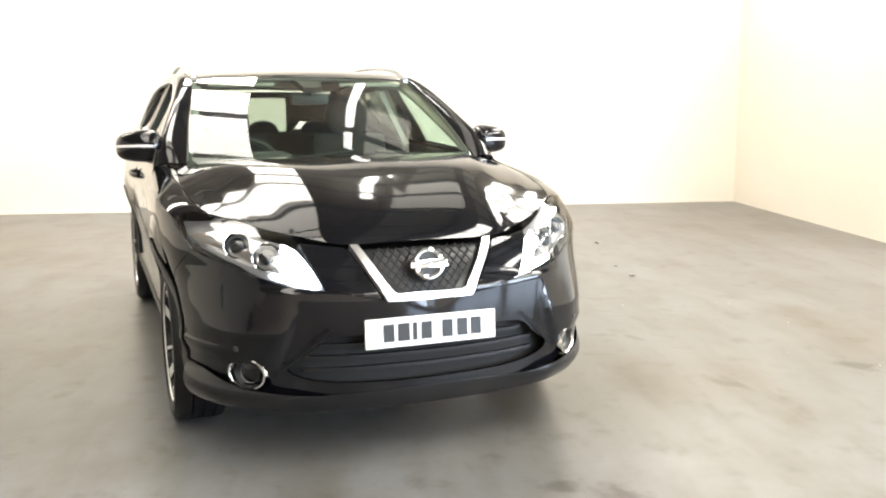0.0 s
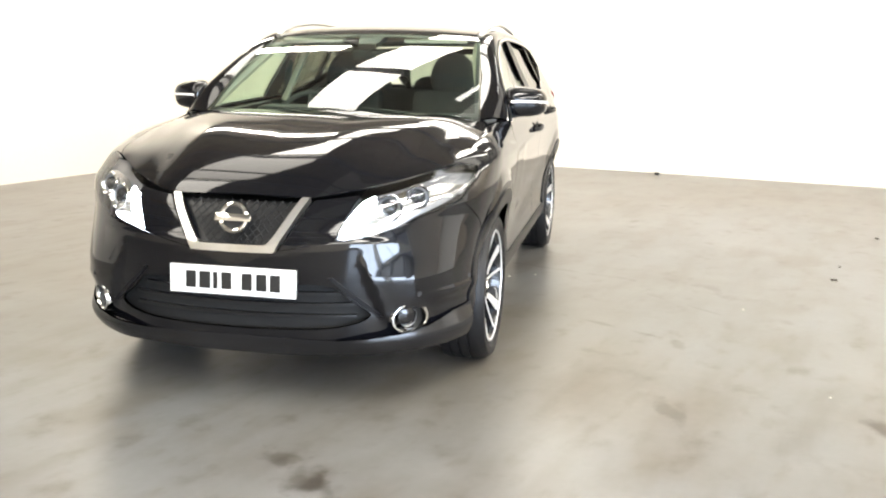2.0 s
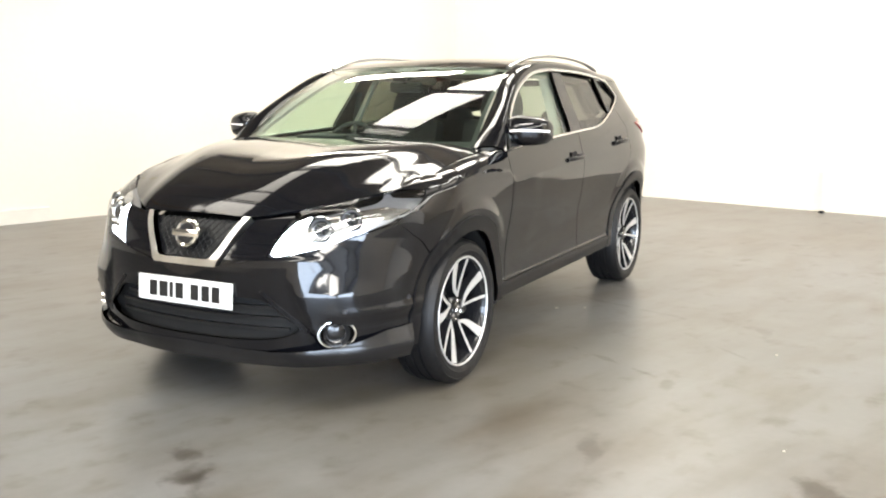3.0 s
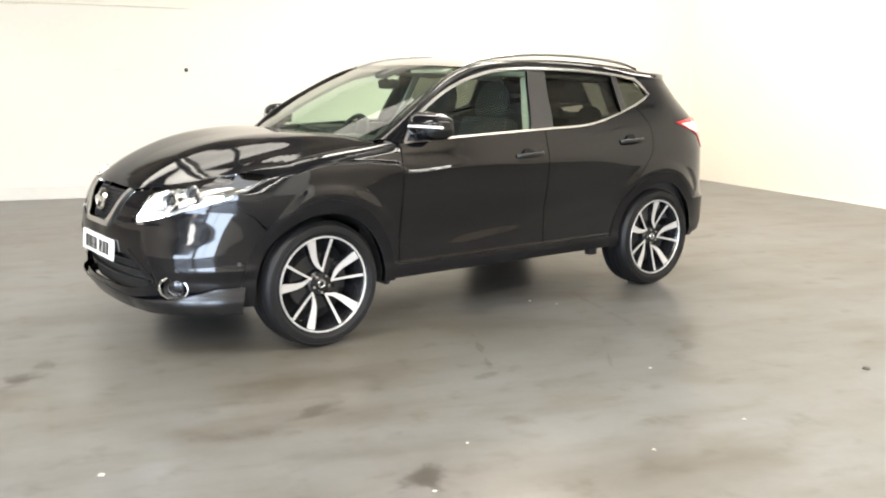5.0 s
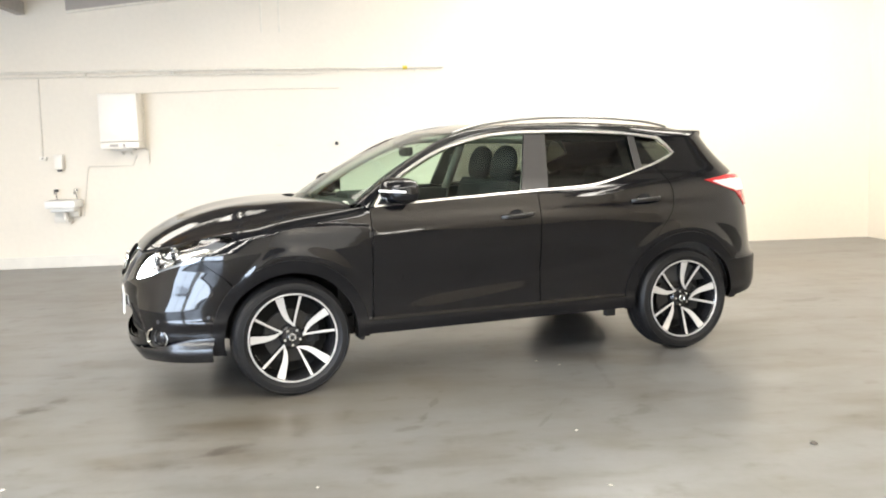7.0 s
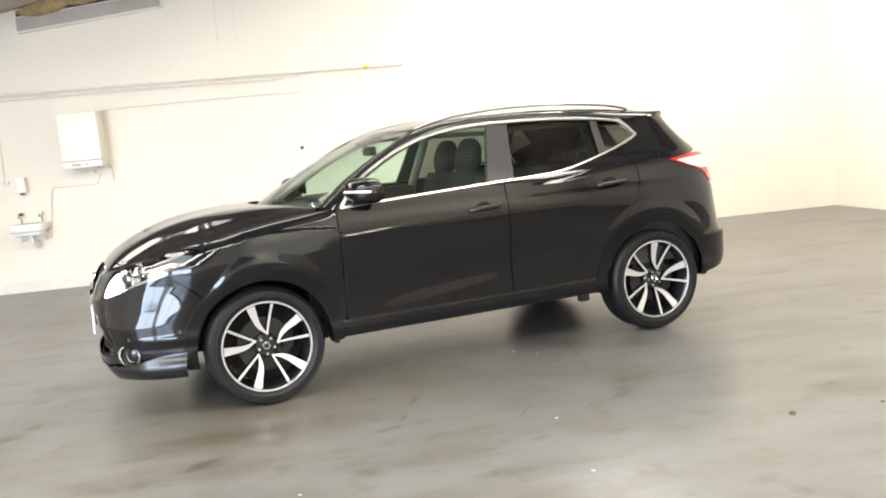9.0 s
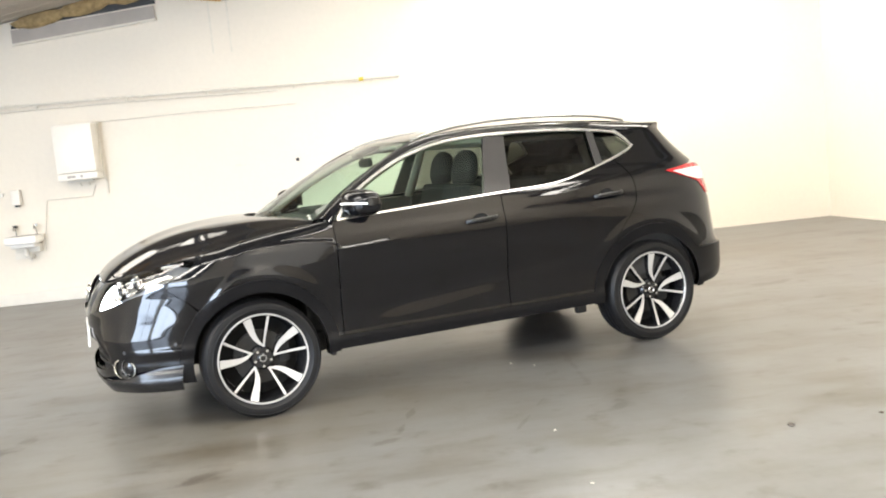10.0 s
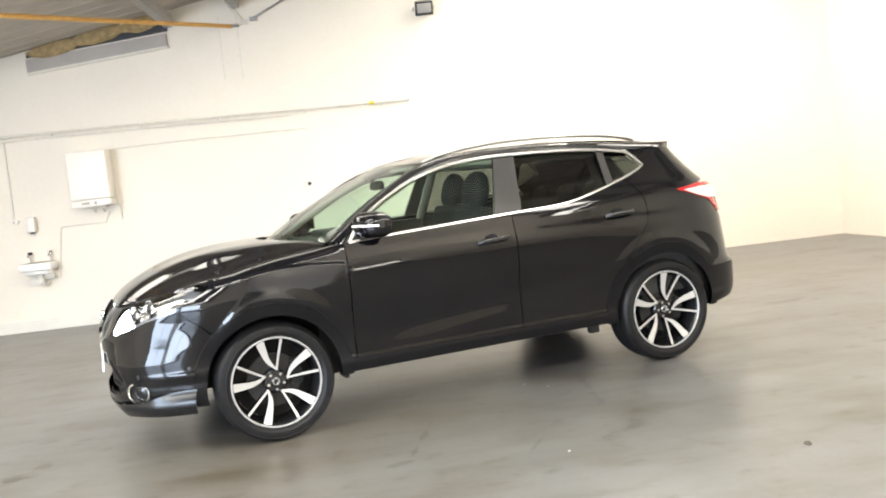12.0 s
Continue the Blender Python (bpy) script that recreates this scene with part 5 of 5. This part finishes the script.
def wheel():
    """A wheel about the origin, its face towards -y."""
    w = new("wheel")
    tyre = bmesh.new()
    prof = [(0.258, -0.100), (0.264, -0.109), (0.268, -0.111), (0.270, -0.109), (0.284, -0.1145), (0.287, -0.1165), (0.290, -0.1145), (0.304, -0.1165), (0.316, -0.113), (0.319, -0.115), (0.322, -0.110), (0.330, -0.101), (0.337, -0.088), (0.3415, -0.060)]
    for y in (-0.045, 0.0, 0.045):
        prof += [(0.342, y - 0.006), (0.334, y - 0.004), (0.334, y + 0.004), (0.342, y + 0.006)]
    prof += [(0.3415, 0.060), (0.336, 0.090), (0.300, 0.117), (0.258, 0.100)]
    part("tyre", lathe(tyre, prof, 72), "tyre", w)
    part("rim", lathe(bmesh.new(), [(0.262, -0.102), (0.256, -0.108), (0.246, -0.100), (0.240, -0.080), (0.232, -0.04), (0.228, 0.08), (0.255, 0.10)], 72), "rimblack", w, "black alloy rim with machined spokes")
    part("rim_lip", lathe(bmesh.new(), [(0.2605, -0.104), (0.2575, -0.1095), (0.253, -0.1095), (0.250, -0.103)], 72), "rimface", w, "machined bright rim lip")
    hub = [(0.0, -0.066), (0.028, -0.066), (0.031, -0.060), (0.058, -0.060), (0.068, -0.05), (0.070, 0.0)]
    part("hub", lathe(bmesh.new(), hub, 40), "rimblack", w)
    part("hub_cap", lathe(bmesh.new(), [(0.0, -0.076), (0.022, -0.076), (0.028, -0.072), (0.029, -0.06)], 28), "rimblack", w)
    part("cap_emblem", lathe(bmesh.new(), [(0.014, -0.077), (0.016, -0.080), (0.020, -0.080), (0.022, -0.077)], 24), "chrome", w)
    for k in range(5):
        a = math.radians(90 + 72 * k)
        for turns, widths in ((((0.0, -13), (0.06, -3), (0.15, 8), (0.3, 14.5), (0.5, 16.5), (1.0, 16.5)), ((0.0, 0.014), (0.15, 0.022), (0.5, 0.034), (1.0, 0.050))), (((0.0, -11), (1.0, -12.5)), ((0.0, 0.010), (1.0, 0.015)))):
            bmf, bms = bmesh.new(), bmesh.new()
            turn, width = curve(*turns), curve(*widths)
            n = 16
            rows = []
            for i in range(n + 1):
                t = i / n
                r = 0.064 + (0.253 - 0.064) * t
                ang = a + math.radians(float(turn(t)))
                wd = float(width(t))
                d = -0.066 - 0.036 * t ** 1.4
                c, s = math.cos(ang), math.sin(ang)
                rows.append([(r * c - s * q * wd / 2, d, r * s + c * q * wd / 2) for q in (-1, 1)])
            for bm, lift, depth in ((bmf, 0.0, 0.004), (bms, 0.004, 0.045)):
                vs = [[bm.verts.new((x, y + lift, z)) for x, y, z in row] + [bm.verts.new((x, y + lift + depth, z)) for x, y, z in row] for row in rows]
                for p, q in zip(vs, vs[1:]):
                    bm.faces.new((p[0], p[1], q[1], q[0]))
                    bm.faces.new((p[2], q[2], q[3], p[3]))
                    bm.faces.new((p[0], q[0], q[2], p[2]))
                    bm.faces.new((p[1], p[3], q[3], q[1]))
                for e in (vs[0], vs[-1]):
                    bm.faces.new((e[0], e[2], e[3], e[1]))
                bmesh.ops.recalc_face_normals(bm, faces=bm.faces)
            part("spoke", bms, "rimblack", w)
            part("spoke_face", bmf, "rimface", w)
        b = math.radians(126 + 72 * k)
        part("wheel_nut", lathe(bmesh.new(), [(0.0, -0.078), (0.008, -0.078), (0.010, -0.06)], 6, Matrix.Translation((0.047 * math.cos(b), 0, 0.047 * math.sin(b)))), "chrome", w)
    part("brake_disc", lathe(bmesh.new(), [(0.06, -0.01), (0.155, -0.01), (0.155, 0.012), (0.06, 0.012)], 48), "disc", w)
    # added black disc that closes the rim and keeps the spoke gaps dark
    part("rim_backing", lathe(bmesh.new(), [(0.0, 0.050), (0.15, 0.052), (0.228, 0.062)], 40), "under", w)
    part("caliper", boxed(0.13, 0.0, 0.03, 0.07, 0.08, 0.15, 0.012), "under", w)
    return w


proto = wheel()
proto.parent = car
proto.matrix_basis = pose(FW[0], -0.775, AXLE, 0, 0, 0)
for m in (pose(RW[0], -0.775, AXLE, 0, 18, 0), pose(FW[0], 0.775, AXLE, 0, 20, 180), pose(RW[0], 0.775, AXLE, 0, 50, 180)):
    copy_thing(proto, m).parent = car


def mirror(sign):
    bm = bmesh.new()
    bmesh.ops.create_uvsphere(bm, u_segments=28, v_segments=16, radius=1)
    for v in bm.verts:
        x, y, z = v.co
        x, y, z = (math.copysign(abs(k) ** e, k) for k, e in ((x, 0.7), (y, 0.6), (z, 0.65)))
        v.co = Vector((0.675 + x * (0.11 if x < 0 else 0.055) + 0.035 * y * sign, sign * 0.928 + y * 0.106, 1.157 + z * (0.076 - 0.010 * y * sign) - 0.004 * y * sign))
    cap = part("door_mirror", bm, "paint", car, "black door mirror with a bright strip")
    part("arm", tubed(rounded([(0.575, sign * 0.835, 1.085), (0.61, sign * 0.865, 1.088), (0.65, sign * 0.90, 1.10)], 3), 0.035, 0.016, 8), "dark", cap)
    part("indicator", tubed(rounded([(0.548, sign * 0.865, 1.160), (0.562, sign * 0.925, 1.162), (0.60, sign * 1.000, 1.160), (0.66, sign * 1.036, 1.156)], 3), 0.004, 0.007, 6), "clearlens", cap)
    part("mirror_glass", boxed(0.733, sign * 0.92, 1.158, 0.006, 0.155, 0.11, 0.003), "chrome", cap, "mirror glass")


mirror(-1)
mirror(1)


def handle(sign, x, z):
    F = flank(sign)
    y = float(girth(np.array(x), np.array(z))[1])
    h = part("door_handle", tubed(rounded([(x - 0.10, sign * (y + 0.004), z - 0.004), (x - 0.07, sign * (y + 0.028), z), (x, sign * (y + 0.036), z + 0.003), (x + 0.08, sign * (y + 0.030), z + 0.006), (x + 0.11, sign * (y + 0.004), z + 0.008)], 3), 0.009, 0.013, 8), "grille", car)
    # shallow matt black disc colours in the shade of the hand recess
    part("handle_cup_shade", lathe(bmesh.new(), [(0.0, -0.004), (0.03, -0.003), (0.045, 0.003)], 20, Matrix.LocRotScale((x - 0.005, sign * (y + 0.001), z - 0.006), Euler((0, 0, 0 if sign > 0 else math.pi)), (1.2, 1, 1.08))), "under", h)


for sign in (-1, 1):
    handle(sign, 1.415, 0.968)
    handle(sign, 2.335, 1.022)
for sign in (-1, 1):
    part("wiper", tubed([(0.36, sign * 0.55 - 0.1, 1.085), (0.33, sign * 0.3 - 0.1, 1.105), (0.30, sign * 0.06 - 0.1, 1.125)], 0.010, 0.008, 6), "dark", car)

# ---- the cabin ----


def pad(m, rx, ry, rz):
    """A padded headrest: broad below, narrower and rounded at the top."""
    bm = bmesh.new()
    bmesh.ops.create_uvsphere(bm, u_segments=24, v_segments=14, radius=1)
    for v in bm.verts:
        x, y, z = (math.copysign(abs(k) ** 0.82, k) for k in v.co)
        v.co = m @ Vector((x * rx, y * ry * (0.92 - 0.16 * z), z * rz))
    return bm


def seat(x, y):
    s = new("front_seat")
    s.parent = car
    s.matrix_basis = pose(x, y, 0.46)
    part("cushion", boxed(0.0, 0, 0.08, 0.52, 0.50, 0.16, 0.05), "seat", s)
    m = Matrix.LocRotScale((0.27, 0, 0.42), Euler((0, radians(17), 0)), None)
    part("backrest", boxed(0, 0, 0, 0.13, 0.48, 0.60, 0.05, m), "seat", s)
    m = Matrix.LocRotScale((0.375, 0, 0.815), Euler((0, radians(14), 0)), None)
    part("headrest", pad(m, 0.07, 0.148, 0.13), "seat", s)
    for dy in (-0.06, 0.06):
        part("headrest_post", tubed([(0.34, dy, 0.66), (0.36, dy, 0.75)], 0.007, n=6), "chrome", s)


seat(1.20, -0.36)
seat(1.33, 0.36)


def rear_bench():
    b = new("rear_seat")
    b.parent = car
    part("cushion", boxed(2.02, 0, 0.66, 0.50, 1.25, 0.18, 0.05), "seat", b)
    m = Matrix.LocRotScale((2.36, 0, 0.88), Euler((0, radians(20), 0)), None)
    part("backrest", boxed(0, 0, 0, 0.14, 1.25, 0.56, 0.05, m), "seat", b)
    for y in (-0.38, 0, 0.38):
        part("headrest", pad(Matrix.LocRotScale((2.46, y, 1.165), Euler((0, radians(15), 0)), None), 0.05, 0.12, 0.07), "seat", b)


rear_bench()


def dashboard():
    d = new("dashboard")
    d.parent = car
    sec = rounded([(0.36, 1.03), (0.55, 1.065), (0.72, 1.06), (0.82, 1.00), (0.84, 0.90), (0.80, 0.75)], 3)
    bm = bmesh.new()
    rows = [[bm.verts.new((x, y, z)) for x, z in sec] for y in (-0.72, -0.36, 0, 0.36, 0.72)]
    for p, q in zip(rows, rows[1:]):
        for i in range(len(sec) - 1):
            bm.faces.new((p[i], p[i + 1], q[i + 1], q[i]))
    bmesh.ops.recalc_face_normals(bm, faces=bm.faces)
    part("top", bm, "cabin", d)
    part("binnacle", boxed(0.72, 0.36, 1.075, 0.2, 0.36, 0.07, 0.03), "cabin", d)
    part("centre_stack", boxed(0.82, 0, 0.88, 0.1, 0.3, 0.34, 0.03), "cabin", d)
    m = Matrix.LocRotScale((0.93, 0.36, 1.0), Euler((0, 0, radians(90))), None) @ Matrix.Rotation(radians(-66), 4, "X")
    ring = bmesh.new()
    n = 36
    tube(ring, [m @ Vector((0.18 * math.cos(k * math.tau / n), 0.18 * math.sin(k * math.tau / n), 0)) for k in range(n + 1)], 0.015, 0.015, 8, False)
    part("steering_wheel", ring, "cabin", d)
    part("wheel_boss", box(bmesh.new(), 0, 0, -0.01, 0.15, 0.11, 0.05, 0.02, m), "cabin", d)
    for a in (0, 180, 270):
        c, s = math.cos(radians(a)), math.sin(radians(a))
        part("spoke", tubed([m @ Vector((0.06 * c, 0.06 * s, 0)), m @ Vector((0.178 * c, 0.178 * s, 0))], 0.015, 0.01, 8), "cabin", d)
    part("console", boxed(1.15, 0, 0.68, 0.7, 0.22, 0.2, 0.04), "cabin", d)


dashboard()


def cabin_shell():
    c = new("cabin_lining")
    c.parent = car
    part("floor_mat", boxed(1.35, 0, 0.42, 2.1, 1.5, 0.04, 0.01), "cabin", c)
    for sign in (-1, 1):
        F = flank(sign)
        xs = np.linspace(0.52, 2.42, 30)
        patch("door_card", [[(0.52, 0.45), (2.42, 0.45)] + [(x, float(belt_f(x)) + 0.004) for x in xs[::-1]]], F, "cabin", c, 0.02, -0.055, 0.15, 0.1)
        patch("boot_lining", [[(2.42, 0.45), (s_rear_x(3.20, 0.6), 0.45), (s_rear_x(3.16, 1.2), 1.24), (2.66, 1.24), (2.42, 1.17)]], F, "cabin", c, 0.01, -0.06, 0.15, 0.1)
        pts = rounded([(0.47, 0.80, 1.10), (0.80, 0.70, 1.31), (1.20, 0.635, 1.475), (1.7, 0.63, 1.475), (2.4, 0.62, 1.45)], 4)
        part("pillar_lining", tubed([(x, sign * (y - 0.03), z - 0.02) for x, y, z in pts], 0.045, 0.03, 8), "liner", c)
        part("pillar_lining", tubed([(1.56, sign * 0.75, 1.09), (1.66, sign * 0.60, 1.46)], 0.05, 0.02, 8), "liner", c)
        part("seat_belt", tubed([(1.60, sign * 0.72, 1.35), (1.58, sign * 0.76, 1.05), (1.5, sign * 0.70, 0.75)], 0.022, 0.004, 6), "cabin", c)
        part("pillar_lining", tubed([(2.35, sign * 0.72, 1.20), (2.35, sign * 0.59, 1.44)], 0.06, 0.02, 8), "cabin", c)

    back = [(-0.80, 0.50), (0.80, 0.50), (0.80, 1.19), (0.43, 1.19), (0.40, 1.115), (-0.40, 1.115), (-0.43, 1.19), (-0.80, 1.19)]
    patch("tailgate_lining", [back], rump, "cabin", c, 0.01, -0.05, 0.1, 0.1)

    def lining(x, f):
        p = roof(x, f)
        p[:, 2] -= 0.035
        return p
    patch("headlining", [sq(1.12, 2.75, -1, 1)], lining, "liner", c, 0.01, 0, 0.15, 0.2)
    part("parcel_shelf", boxed(2.78, 0, 1.06, 0.5, 1.2, 0.02, 0.005), "cabin", c)
    part("rear_view_mirror", boxed(1.0, 0.0, 1.38, 0.045, 0.21, 0.062, 0.02), "dark", c)
    part("mirror_stem", tubed([(0.98, 0, 1.40), (0.96, 0, 1.45)], 0.012, n=8), "dark", c)
    for y in (-0.36, 0.36):
        m = Matrix.LocRotScale((1.12, y, 1.475), Euler((0, radians(-12), 0)), None)
        part("sun_visor", boxed(0.0, 0, 0, 0.16, 0.36, 0.02, 0.008, m), "liner", c)


cabin_shell()
